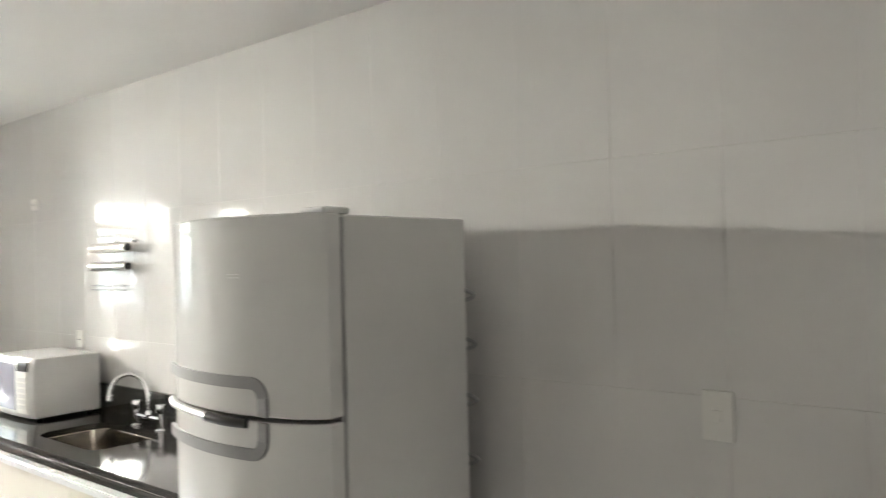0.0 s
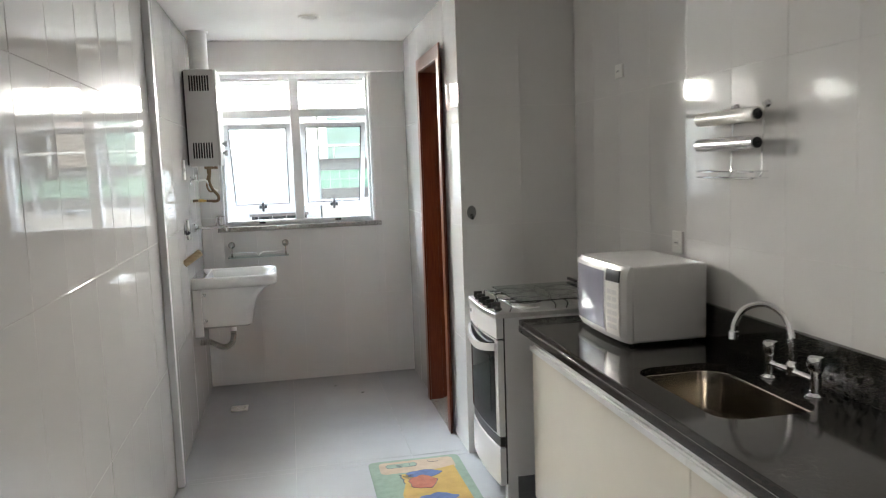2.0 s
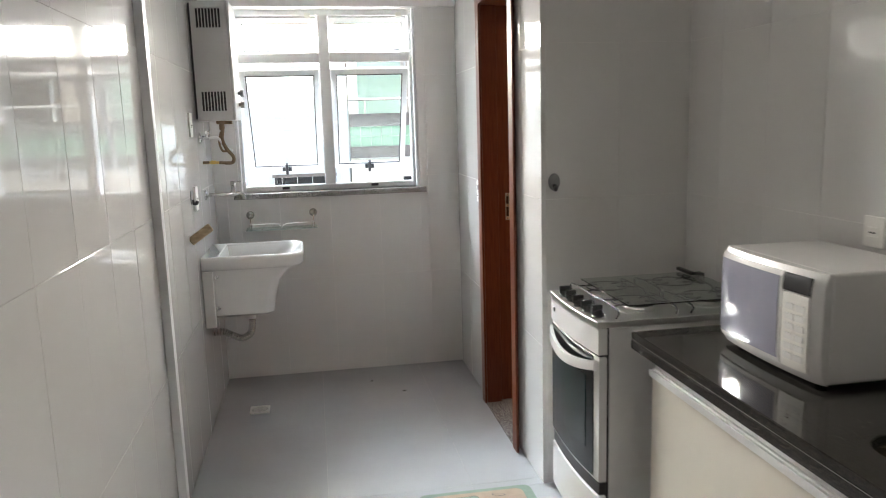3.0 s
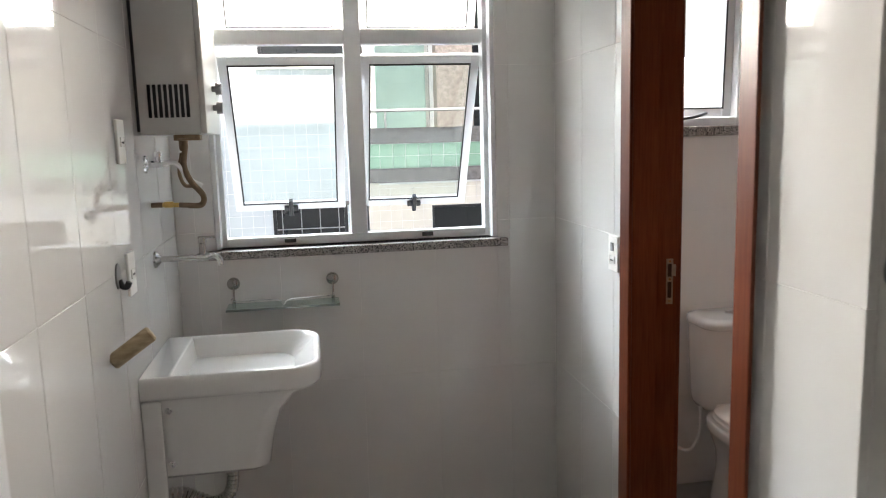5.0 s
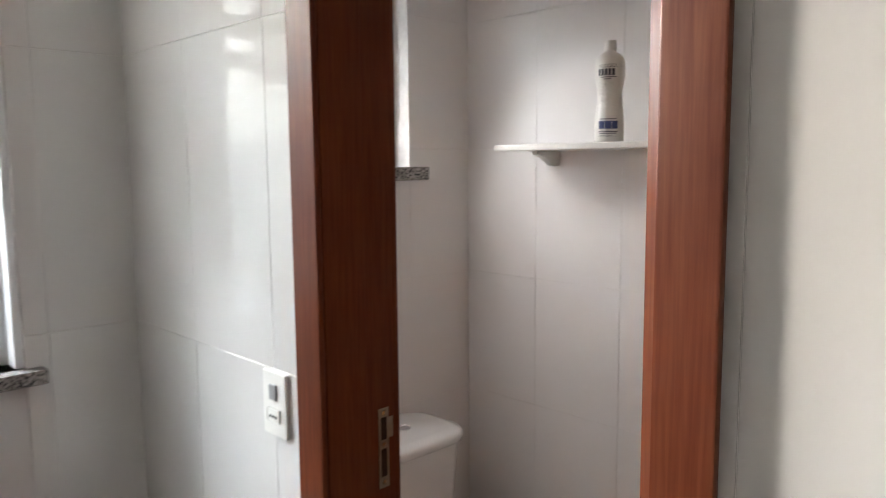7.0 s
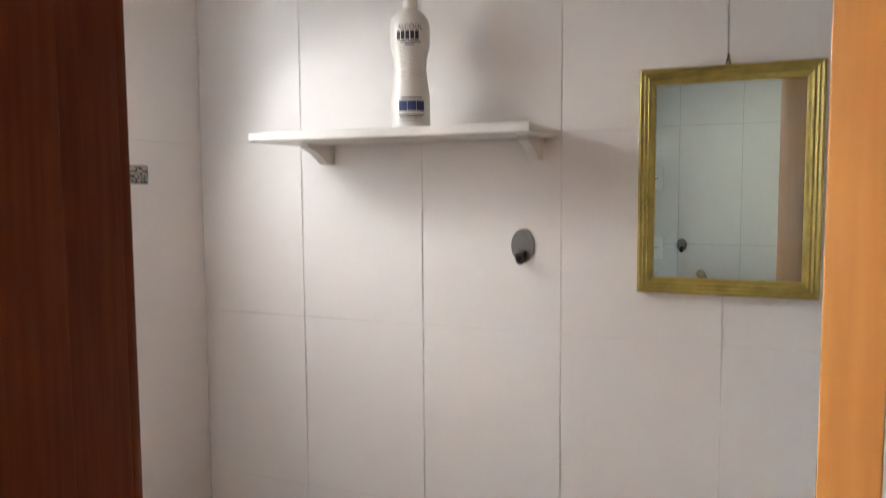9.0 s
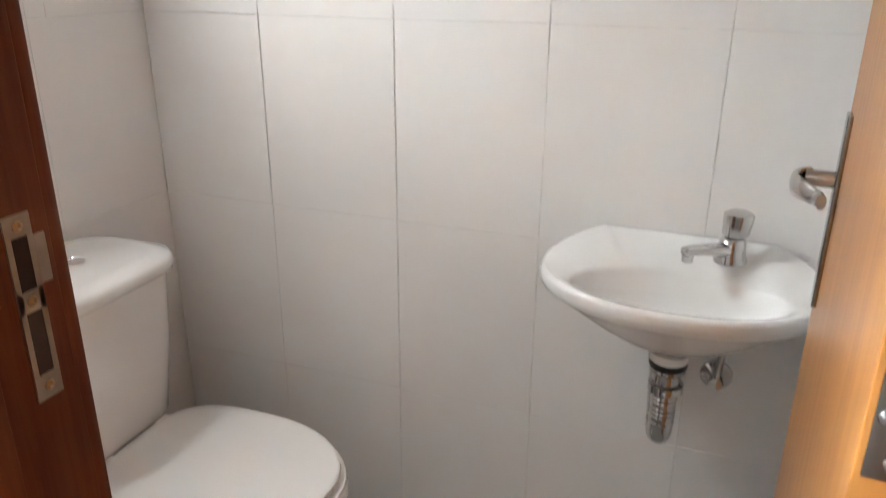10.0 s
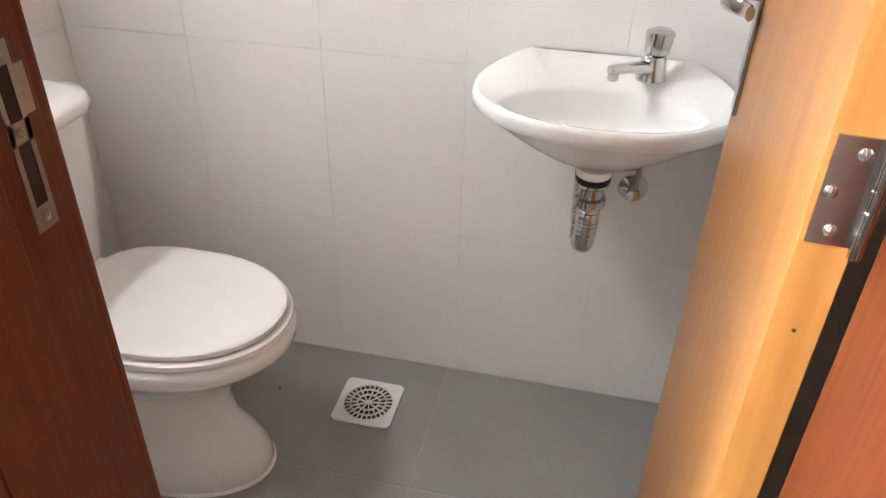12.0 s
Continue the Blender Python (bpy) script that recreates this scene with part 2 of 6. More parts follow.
def cyl(p0, p1, r, r1=None, n=20, bev=0.0):
    p0, p1 = Vector(p0), Vector(p1)
    d, u, v = axis_frame(p1 - p0)
    r1 = r if r1 is None else r1
    if bev:
        return loft([ring(p0, u, v, r - bev, n), ring(p0 + d * bev, u, v, r, n), ring(p1 - d * bev, u, v, r1, n), ring(p1, u, v, r1 - bev, n)])
    return loft([ring(p0, u, v, r, n), ring(p1, u, v, r1, n)])


def lathe(base, d, profile, n=28):
    """Turned shape: profile of (radius, height) along d from base."""
    d, u, v = axis_frame(d)
    return loft([ring(Vector(base) + d * h, u, v, max(r, 1e-4), n) for r, h in profile])


def smooth_path(pts, steps=6):
    """Catmull-Rom points through pts."""
    pts = [Vector(p) for p in pts]
    q = [pts[0] * 2 - pts[1], *pts, pts[-1] * 2 - pts[-2]]
    out = []
    for i in range(1, len(q) - 2):
        for k in range(steps):
            t = k / steps
            a, b, c, d = q[i - 1], q[i], q[i + 1], q[i + 2]
            out.append(0.5 * (2 * b + (c - a) * t + (2 * a - 5 * b + 4 * c - d) * t * t + (3 * b - a - 3 * c + d) * t ** 3))
    return [*out, pts[-1]]


def tube(pts, r, n=12, steps=6, radii=None):
    p = smooth_path(pts, steps) if steps else [Vector(q) for q in pts]
    rings = []
    d0, u, v = axis_frame(p[1] - p[0])
    for i, c in enumerate(p):
        d = (p[min(i + 1, len(p) - 1)] - p[max(i - 1, 0)]).normalized()
        u = (u - d * u.dot(d)).normalized()
        rings.append(ring(c, u, d.cross(u), radii(i / (len(p) - 1)) if radii else r, n))
    return loft(rings)


def slab(outline, z0, z1, bev=0.0):
    """Upright prism over an outline of (x, y)."""
    b = loft([[Vector((x, y, z0)) for x, y in outline], [Vector((x, y, z1)) for x, y in outline]])
    if bev:
        e = [k for k in b.edges if abs(k.verts[0].co.z - k.verts[1].co.z) < 1e-6]
        bmesh.ops.bevel(b, geom=e, offset=bev, segments=3, affect='EDGES', profile=0.5)
    return b


def rounded(x0, x1, y0, y1, r, n=6):
    pts = []
    for cx, cy, a in ((x1 - r, y1 - r, 0), (x0 + r, y1 - r, 90), (x0 + r, y0 + r, 180), (x1 - r, y0 + r, 270)):
        pts += [(cx + r * math.cos(radians(a + 90 * k / n)), cy + r * math.sin(radians(a + 90 * k / n))) for k in range(n + 1)]
    return pts


def base_of(ob):
    p = Vector((0, 0, 0))
    while ob is not None:
        p += ob.location
        ob = ob.parent
    return p


def mesh_from(name, bm, mat, at, smooth=40):
    bmesh.ops.translate(bm, verts=bm.verts[:], vec=-Vector(at))
    me = bpy.data.meshes.new(name)
    bm.to_mesh(me)
    bm.free()
    me.materials.append(mat)
    if smooth:
        me.set_sharp_from_angle(angle=radians(smooth))
        me.shade_smooth()
        me.set_sharp_from_angle(angle=radians(smooth))
    return me


def even_faces(ob):
    """Keeps broad faces flat beside their rounded edges."""
    m = ob.modifiers.new("even_faces", 'WEIGHTED_NORMAL')
    m.keep_sharp = True
    return ob


def thing(name, at, label, category, group="", kind=""):
    ob = new(name)
    ob.empty_display_size = 0.05
    ob.location = at
    return tagged(ob, label, category, group, kind)


def part(name, bm, mat, parent, label="", smooth=40):
    """Links a bmesh, given in world places, as one mesh under a thing or part."""
    at = base_of(parent)
    ob = new(name, mesh_from(name, bm, mat, at, smooth))
    ob.parent = parent
    if 0 < smooth < 50:
        even_faces(ob)
    return tagged(ob, label)


def single(name, bm, mat, label, category="", group="", kind="", at=(0, 0, 0), smooth=40):
    ob = new(name, mesh_from(name, bm, mat, at, smooth))
    ob.location = at
    if 0 < smooth < 50:
        even_faces(ob)
    return tagged(ob, label, category, group, kind)


def cut(rects, hole):
    out = []
    for a0, a1, b0, b1 in rects:
        h0, h1, k0, k1 = max(a0, hole[0]), min(a1, hole[1]), max(b0, hole[2]), min(b1, hole[3])
        if h0 >= h1 or k0 >= k1:
            out.append((a0, a1, b0, b1))
            continue
        out += [r for r in ((a0, h0, b0, b1), (h1, a1, b0, b1), (h0, h1, b0, k0), (h0, h1, k1, b1)) if r[1] - r[0] > 0.004 and r[3] - r[2] > 0.004]
    return out


def to_world(axis, plane, sign, u, v, n):
    """Wall coordinates: u along, v up, n off the face (towards the room when positive)."""
    return (plane + sign * n, u, v) if axis == "x" else ((u, plane + sign * n, v) if axis == "y" else (u, v, plane + sign * n))


def pierced(rect, holes, point, n0, n1):
    """A plate with openings as one connected mesh; point(u, v, n) gives the place."""
    us = sorted({rect[0], rect[1], *[c for h in holes for c in h[:2] if rect[0] < c < rect[1]]})
    vs = sorted({rect[2], rect[3], *[c for h in holes for c in h[2:] if rect[2] < c < rect[3]]})
    b = bmesh.new()
    made = {}

    def vert(i, j, k):
        if (i, j, k) not in made:
            made[i, j, k] = b.verts.new(point(us[i], vs[j], (n0, n1)[k]))
        return made[i, j, k]

    def solid(i, j):
        if not (0 <= i < len(us) - 1 and 0 <= j < len(vs) - 1):
            return False
        u, v = (us[i] + us[i + 1]) / 2, (vs[j] + vs[j + 1]) / 2
        return not any(h[0] < u < h[1] and h[2] < v < h[3] for h in holes)
    for i in range(len(us) - 1):
        for j in range(len(vs) - 1):
            if not solid(i, j):
                continue
            for k in (0, 1):
                b.faces.new([vert(i, j, k), vert(i + 1, j, k), vert(i + 1, j + 1, k), vert(i, j + 1, k)])
            for (di, dj), (p, q) in (((-1, 0), ((0, 0), (0, 1))), ((1, 0), ((1, 0), (1, 1))), ((0, -1), ((0, 0), (1, 0))), ((0, 1), ((0, 1), (1, 1)))):
                if not solid(i + di, j + dj):
                    b.faces.new([vert(i + p[0], j + p[1], 0), vert(i + q[0], j + q[1], 0), vert(i + q[0], j + q[1], 1), vert(i + p[0], j + p[1], 1)])
    bmesh.ops.recalc_face_normals(b, faces=b.faces[:])
    return b


def wall_slab(name, axis, plane, sign, span, holes, thick, mat, label, back=0.0017):
    bm = pierced(span, holes, lambda u, v, n: to_world(axis, plane, sign, u, v, n), -back, -thick)
    return single(name, bm, mat, label, kind="structure", smooth=0)


TILES = {}


def tile_mesh(w, h, mat, depth, cham):
    key = (round(w, 3), round(h, 3), mat.name)
    if key not in TILES:
        b = bmesh.new()
        o = [b.verts.new((x * w / 2, y * h / 2, -depth)) for x, y in ((-1, -1), (1, -1), (1, 1), (-1, 1))]
        s = [b.verts.new((x * w / 2, y * h / 2, -cham)) for x, y in ((-1, -1), (1, -1), (1, 1), (-1, 1))]
        i = [b.verts.new((x * (w / 2 - cham), y * (h / 2 - cham), 0)) for x, y in ((-1, -1), (1, -1), (1, 1), (-1, 1))]
        b.faces.new(i)
        for k in range(4):
            j = (k + 1) % 4
            b.faces.new((s[k], s[j], i[j], i[k]))
            b.faces.new((o[k], o[j], s[j], s[k]))
        me = bpy.data.meshes.new("tile")
        b.to_mesh(me)
        b.free()
        me.materials.append(mat)
        TILES[key] = me
    return TILES[key]


def tiling(parent, axis, plane, sign, span, holes, ua, up, va, vp, mat, gap=0.0013, depth=0.0018, cham=0.0007, tilt=0.0007, seed=1):
    """Lays single tiles over a face, cut round its openings."""
    rnd = random.Random(seed)
    a0, a1, b0, b1 = span
    us = [a0] + [ua + k * up for k in range(-60, 80) if a0 + 0.012 < ua + k * up < a1 - 0.012] + [a1]
    vs = [b0] + [va + k * vp for k in range(-60, 80) if b0 + 0.012 < va + k * vp < b1 - 0.012] + [b1]
    eu = Vector(to_world(axis, 0, sign, 1, 0, 0))
    ev = Vector(to_world(axis, 0, sign, 0, 1, 0))
    en = Vector(to_world(axis, 0, sign, 0, 0, 1))
    flip = eu.cross(ev).dot(en) < 0
    for i in range(len(us) - 1):
        for j in range(len(vs) - 1):
            rects = [(us[i], us[i + 1], vs[j], vs[j + 1])]
            for h in holes:
                rects = cut(rects, h)
            for r in rects:
                w, h = r[1] - r[0] - gap, r[3] - r[2] - gap
                if w < 0.006 or h < 0.006:
                    continue
                ob = new("tile", tile_mesh(w, h, mat, depth, cham))
                eu2 = -eu if flip else eu
                rot = Matrix((eu2, ev, en)).transposed().to_4x4()
                lean = Euler((rnd.gauss(0, tilt), rnd.gauss(0, tilt), 0)).to_matrix().to_4x4()
                ob.parent = parent
                ob.matrix_basis = Matrix.Translation(to_world(axis, plane, sign, (r[0] + r[1]) / 2, (r[2] + r[3]) / 2, rnd.uniform(-0.0003, 0.0002))) @ rot @ lean


# ---------------------------------------------------------------- plan
XL, XR, YW, ZC = -2.08, 0.0, 7.13, 2.40       # kitchen: left wall, right wall, window wall, ceiling
YB = 5.40                                     # wall behind the stove
XD, XDI = -0.62, -0.485                       # door wall, kitchen face and bathroom face
YE = 5.69                                     # bathroom end wall behind the door
XF = 0.49                                     # bathroom far wall
Y0 = -1.30                                    # wall behind the start
DOOR = (5.775, 6.385, 0.0, 2.10)              # rough opening in the door wall (y, z)
WIN = (-1.94, -0.86, 1.13, 2.19)              # laundry window (x, z)
BWIN = (-0.27, 0.235, 1.545, 2.15)            # bathroom window (x, z)

floor = single("floor", cube(XL - 0.2, XF + 0.2, Y0 - 0.2, YW + 0.2, -0.12, -0.0013), FLOOR_GROUT, "screed under the pale grey porcelain floor tiles", kind="structure", smooth=0)
ceiling = single("ceiling", cube(XL - 0.2, XF + 0.2, Y0 - 0.2, YW + 0.2, ZC, ZC + 0.18), PLASTER, "smooth white painted ceiling", kind="structure", smooth=0)
wall_left = wall_slab("wall_left", "x", XL, 1, (Y0 - 0.15, YW + 0.2, 0, ZC), [], 0.15, GROUT_GREY, "kitchen wall clad in glossy white tiles")
wall_right = wall_slab("wall_right", "x", XR, -1, (Y0 - 0.15, YB + 0.02, 0, ZC), [], 0.15, GROUT, "kitchen wall clad in glossy white tiles behind the counter")
wall_back = wall_slab("wall_back", "y", Y0, 1, (XL, XR, 0, ZC), [], 0.15, PLASTER, "plain white kitchen end wall")
wall_window = wall_slab("wall_window", "y", YW, -1, (XL, XF + 0.15, 0, ZC), [WIN, BWIN], 0.20, GROUT, "outer wall with two windows, clad in white tiles inside")
wall_stove = wall_slab("wall_stove", "y", YB, -1, (XD + 0.004, XR, 0, ZC), [], 0.12, GROUT, "short tiled wall between stove and bathroom")
wall_door = wall_slab("wall_door", "x", XD, -1, (YB + 0.004, YW, 0, ZC), [DOOR], 0.131, GROUT, "tiled partition with the bathroom doorway")
wall_bath_far = wall_slab("wall_bath_far", "x", XF, -1, (YB, YW, 0, ZC), [], 0.15, GROUT, "bathroom wall clad in satin white tiles")
wall_bath_end = wall_slab("wall_bath_end", "y", YE, 1, (XDI, XF, 0, ZC), [], 0.12, GROUT, "bathroom end wall behind the open door")
beam = single("beam", cube(XL, XD - 0.001, YW - 0.045, YW, 2.192, ZC - 0.001), PLASTER, "white painted beam above the laundry window", kind="structure", smooth=0)
corner_strip = single("trim", cube(XL, XL + 0.032, 5.375, 5.42, 0, ZC - 0.002, 0.003), ALU, "white aluminium edge strip on the tiled wall", kind="structure")
threshold = single("trim", cube(-0.645, -0.475, 5.78, 6.38, -0.003, 0.006, 0.002), GRANITE, "speckled granite threshold under the bathroom door", kind="structure")

# ---------------------------------------------------------------- windows
def bars(x0, x1, z0, z1, w, y0, y1, bev=0.003):
    """Four rails of a frame in the window plane, butted end to end."""
    return join(cube(x0, x0 + w, y0, y1, z0, z1, bev), cube(x1 - w, x1, y0, y1, z0, z1, bev),
                cube(x0 + w, x1 - w, y0, y1, z0, z0 + w, bev), cube(x0 + w, x1 - w, y0, y1, z1 - w, z1, bev))


def sash(parent, x0, x1, ztop, length, angle, ytop, latch=True, frosted=False):
    """A top-hung sash swung outwards by angle."""
    a = radians(angle)
    rot = Matrix.Translation((0, ytop, ztop)) @ Matrix.Rotation(a, 4, 'X') @ Matrix.Translation((0, -ytop, -ztop))

    def turned(b):
        bmesh.ops.transform(b, matrix=rot, verts=b.verts[:])
        return b
    w = 0.034
    s = part("sash", turned(bars(x0, x1, ztop - length, ztop, w, ytop - 0.014, ytop + 0.014)), ALU, parent, "white aluminium top-hung sash swung open")
    pane = part("pane", turned(cube(x0 + w - 0.004, x1 - w + 0.004, ytop - 0.003, ytop + 0.003, ztop - length + w - 0.004, ztop - w + 0.004)), FROST if frosted else PANE, s, "frosted glass pane" if frosted else "clear glass pane", smooth=0)
    pane.visible_shadow = frosted
    part("gasket", turned(bars(x0 + w - 0.001, x1 - w + 0.001, ztop - length + w - 0.001, ztop - w + 0.001, 0.006, ytop - 0.0155, ytop - 0.012, 0)), BLACK_PLASTIC, s, "black rubber gasket")
    if latch:
        xc = (x0 + x1) / 2
        part("latch", turned(join(cube(xc - 0.03, xc + 0.03, ytop - 0.032, ytop - 0.014, ztop - length + 0.004, ztop - length + 0.026, 0.003),
                                  cube(xc - 0.009, xc + 0.009, ytop - 0.045, ytop - 0.020, ztop - length - 0.014, ztop - length + 0.065, 0.004))), BLACK_PLASTIC, s, "black latch")


def laundry_window():
    x0, x1, z0, z1 = WIN
    w = thing("window_1", ((x0 + x1) / 2, YW, z0), "white aluminium window with four open top-hung sashes", "window", kind="structure")
    part("window_frame", bars(x0 + 0.001, x1 - 0.001, z0 + 0.001, z1 - 0.001, 0.034, YW + 0.06, YW + 0.12), ALU, w)
    part("mullion", cube(-1.432, -1.368, YW + 0.055, YW + 0.125, z0 + 0.035, z1 - 0.035, 0.004), ALU, w)
    for a, b in ((x0 + 0.035, -1.432), (-1.368, x1 - 0.035)):
        part("transom", cube(a, b, YW + 0.062, YW + 0.118, 1.888, 1.945, 0.004), ALU, w)
    part("track_liner", join(cube(x0 + 0.001, x0 + 0.018, YW + 0.004, YW + 0.06, z0 + 0.002, z1 - 0.002, 0.002), cube(x1 - 0.018, x1 - 0.001, YW + 0.004, YW + 0.06, z0 + 0.002, z1 - 0.002, 0.002)), ALU, w)
    for a, b in ((x0 + 0.037, -1.434), (-1.366, x1 - 0.037)):
        sash(w, a, b, 1.852, 0.712, 31, YW + 0.10)
        sash(w, a, b, 2.152, 0.235, 26, YW + 0.10, latch=False)
        c = (a + b) / 2
        part("stay_block", cube(c - 0.022, c + 0.022, YW + 0.048, YW + 0.062, z0 + 0.012, z0 + 0.028, 0.002), BLACK_PLASTIC, w)
        part("stay_block", cube(b - 0.07, b - 0.035, YW + 0.046, YW + 0.064, z1 - 0.045, z1 - 0.02, 0.003), LIGHT_PLASTIC, w)
    part("window_sill", cube(x0 - 0.03, x1 + 0.035, YW - 0.035, YW + 0.135, z0 - 0.032, z0, 0.003), GRANITE, w, "grey speckled granite sill")


def bath_window():
    x0, x1, z0, z1 = BWIN
    w = thing("window_2", ((x0 + x1) / 2, YW, z0), "small white aluminium bathroom window, sash ajar", "window", kind="structure")
    part("window_frame", bars(x0 + 0.001, x1 - 0.001, z0 + 0.001, z1 - 0.001, 0.034, YW + 0.06, YW + 0.12), ALU, w)
    sash(w, x0 + 0.037, x1 - 0.037, z1 - 0.04, 0.525, 2.5, YW + 0.10, latch=False, frosted=True)
    part("stay_arm", tube([(-0.08, YW + 0.055, z0 + 0.03), (0.0, YW + 0.03, z0 + 0.04), (0.07, YW + 0.075, z0 + 0.055)], 0.006), BLACK_PLASTIC, w, "black stay arm")
    part("window_sill", cube(x0 - 0.04, x1 + 0.05, YW - 0.035, YW + 0.135, z0 - 0.04, z0, 0.003), GRANITE, w, "grey speckled granite sill")


laundry_window()
bath_window()


# ---------------------------------------------------------------- bathroom door
def doorway():
    d = thing("door_1", (-0.56, 5.79, 0), "honey-coloured wooden bathroom door standing open in a reddish frame", "door", kind="structure")
    ys, yn, zt = 6.372, 5.797, 2.085
    part("jamb", join(cube(-0.64, -0.478, ys, 6.386, 0, zt + 0.02, 0.002), cube(-0.64, -0.56, ys - 0.029, ys, 0, zt, 0.002)), WOOD_FRAME, d, "dark reddish wooden jamb")
    part("jamb", join(cube(-0.622, -0.478, yn - 0.016, yn, 0, zt + 0.02, 0.002), slab([(-0.64, 5.775), (-0.616, yn + 0.008), (-0.525, yn + 0.008), (-0.525, yn), (-0.6219, yn), (-0.6219, 5.775)], 0, zt)), WOOD_FRAME, d, "dark reddish wooden jamb")
    part("head_jamb", cube(-0.64, -0.478, yn, ys, zt, zt + 0.02, 0.002), WOOD_FRAME, d)
    for y0, y1 in ((ys - 0.029, 6.412), (5.706, 5.775)):
        part("casing", cube(-0.652, -0.6402, y0, y1, 0, 2.165, 0.004), WOOD_FRAME, d)
    part("casing", cube(-0.652, -0.6402, 5.775, ys - 0.029, zt + 0.002, 2.165, 0.004), WOOD_FRAME, d)
    for y0, y1 in ((ys + 0.002, 6.442), (5.718, yn - 0.004)):
        part("casing", cube(-0.4778, -0.4645, y0, y1, 0, 2.165, 0.004), WOOD_FRAME, d)
    # strike plate let into the far jamb
    yp, xa, xb = ys - 0.0015, -0.516, -0.494
    part("strike_plate", join(cube(xa, xb, yp, yp + 0.004, 0.996, 1.016), cube(xa, xb, yp, yp + 0.004, 1.066, 1.082), cube(xa, xb, yp, yp + 0.004, 1.122, 1.138),
                              cube(xa, xa + 0.0045, yp, yp + 0.004, 1.016, 1.122), cube(xb - 0.0045, xb, yp, yp + 0.004, 1.016, 1.122),
                              cube(xb, xb + 0.010, yp, yp + 0.003, 1.083, 1.120, 0.001)), STRIKE, d, "dull steel strike plate")
    # thin near-black slabs paint the shade inside the two latch holes
    part("strike_hole_shade", join(cube(xa + 0.0045, xb - 0.0045, yp + 0.0004, yp + 0.0013, 1.016, 1.066), cube(xa + 0.0045, xb - 0.0045, yp + 0.0004, yp + 0.0013, 1.082, 1.122)), MORTISE, d, smooth=0)
    xm = (xa + xb) / 2
    for z in (1.006, 1.074, 1.130):
        part("screw", lathe((xm, yp, z), (0, -1, 0), [(0.0042, 0), (0.004, 0.0006), (0.0022, 0.0007), (0.0018, 0.0001), (0.0004, 0.0001)], 12), STEEL, d)
    # leaf, swung into the bathroom
    hinge = Matrix.Translation((-0.459, 5.8035, 0)) @ Matrix.Rotation(radians(-4.3), 4, 'Z')

    def swung(b):
        bmesh.ops.transform(b, matrix=hinge, verts=b.verts[:])
        return b
    leaf = part("leaf", swung(cube(0, 0.60, 0.0, 0.035, 0.012, 2.078, 0.0018)), WOOD_DOOR, d, "honey-coloured veneered door leaf")
    part("handle_plate", swung(cube(0.525, 0.560, 0.035, 0.041, 0.915, 1.145, 0.0015)), STEEL, leaf, "brushed steel handle plate")
    part("handle", swung(join(cyl((0.542, 0.04, 1.069), (0.542, 0.072, 1.069), 0.010, n=16),
                              loft([[Vector((0.553 - 0.090 * t, 0.068 + 0.017 * math.sin(math.pi * min(1, t * 1.1)) - 0.014 * t * t + 0.0055 * math.cos(g), 1.070 - 0.007 * t * t + (0.009 + 0.004 * math.sin(math.pi * min(1, t * 1.1))) * math.sin(g)))
                                     for g in [2 * math.pi * k / 12 for k in range(12)]] for t in [i / 16 for i in range(17)]]))), TAP_CHROME, leaf, "chrome lever handle")
    for z in (1.080, 0.25, 1.86):
        hp = part("hinge", swung(join(cube(-0.0022, 0.0, 0.001, 0.031, z - 0.038, z + 0.038, 0.0005), cyl((-0.008, 0.0005, z - 0.042), (-0.008, 0.0005, z + 0.038), 0.0046, n=14, bev=0.001), cube(-0.006, -0.001, -0.003, 0.004, z - 0.038, z + 0.038),
                                  *[cyl((-0.008, 0.0005, z + k), (-0.008, 0.0005, z + k + 0.001), 0.0052, n=14) for k in (-0.023, -0.008, 0.007, 0.022)])), STEEL, leaf, "steel butt hinge")
        part("screw", swung(join(*[lathe((-0.002, q, z + k), (-1, 0, 0), [(0.0045, 0), (0.0045, 0.0008), (0.003, 0.002), (0.0005, 0.0024)], 14) for q, k in ((0.018, -0.027), (0.025, 0.0), (0.013, 0.027))])), CHROME, hp)
    part("nail_hole", swung(cyl((-0.0006, 0.0175, 0.969), (0.001, 0.0175, 0.969), 0.0016, n=8)), BLACK_PLASTIC, leaf)


doorway()


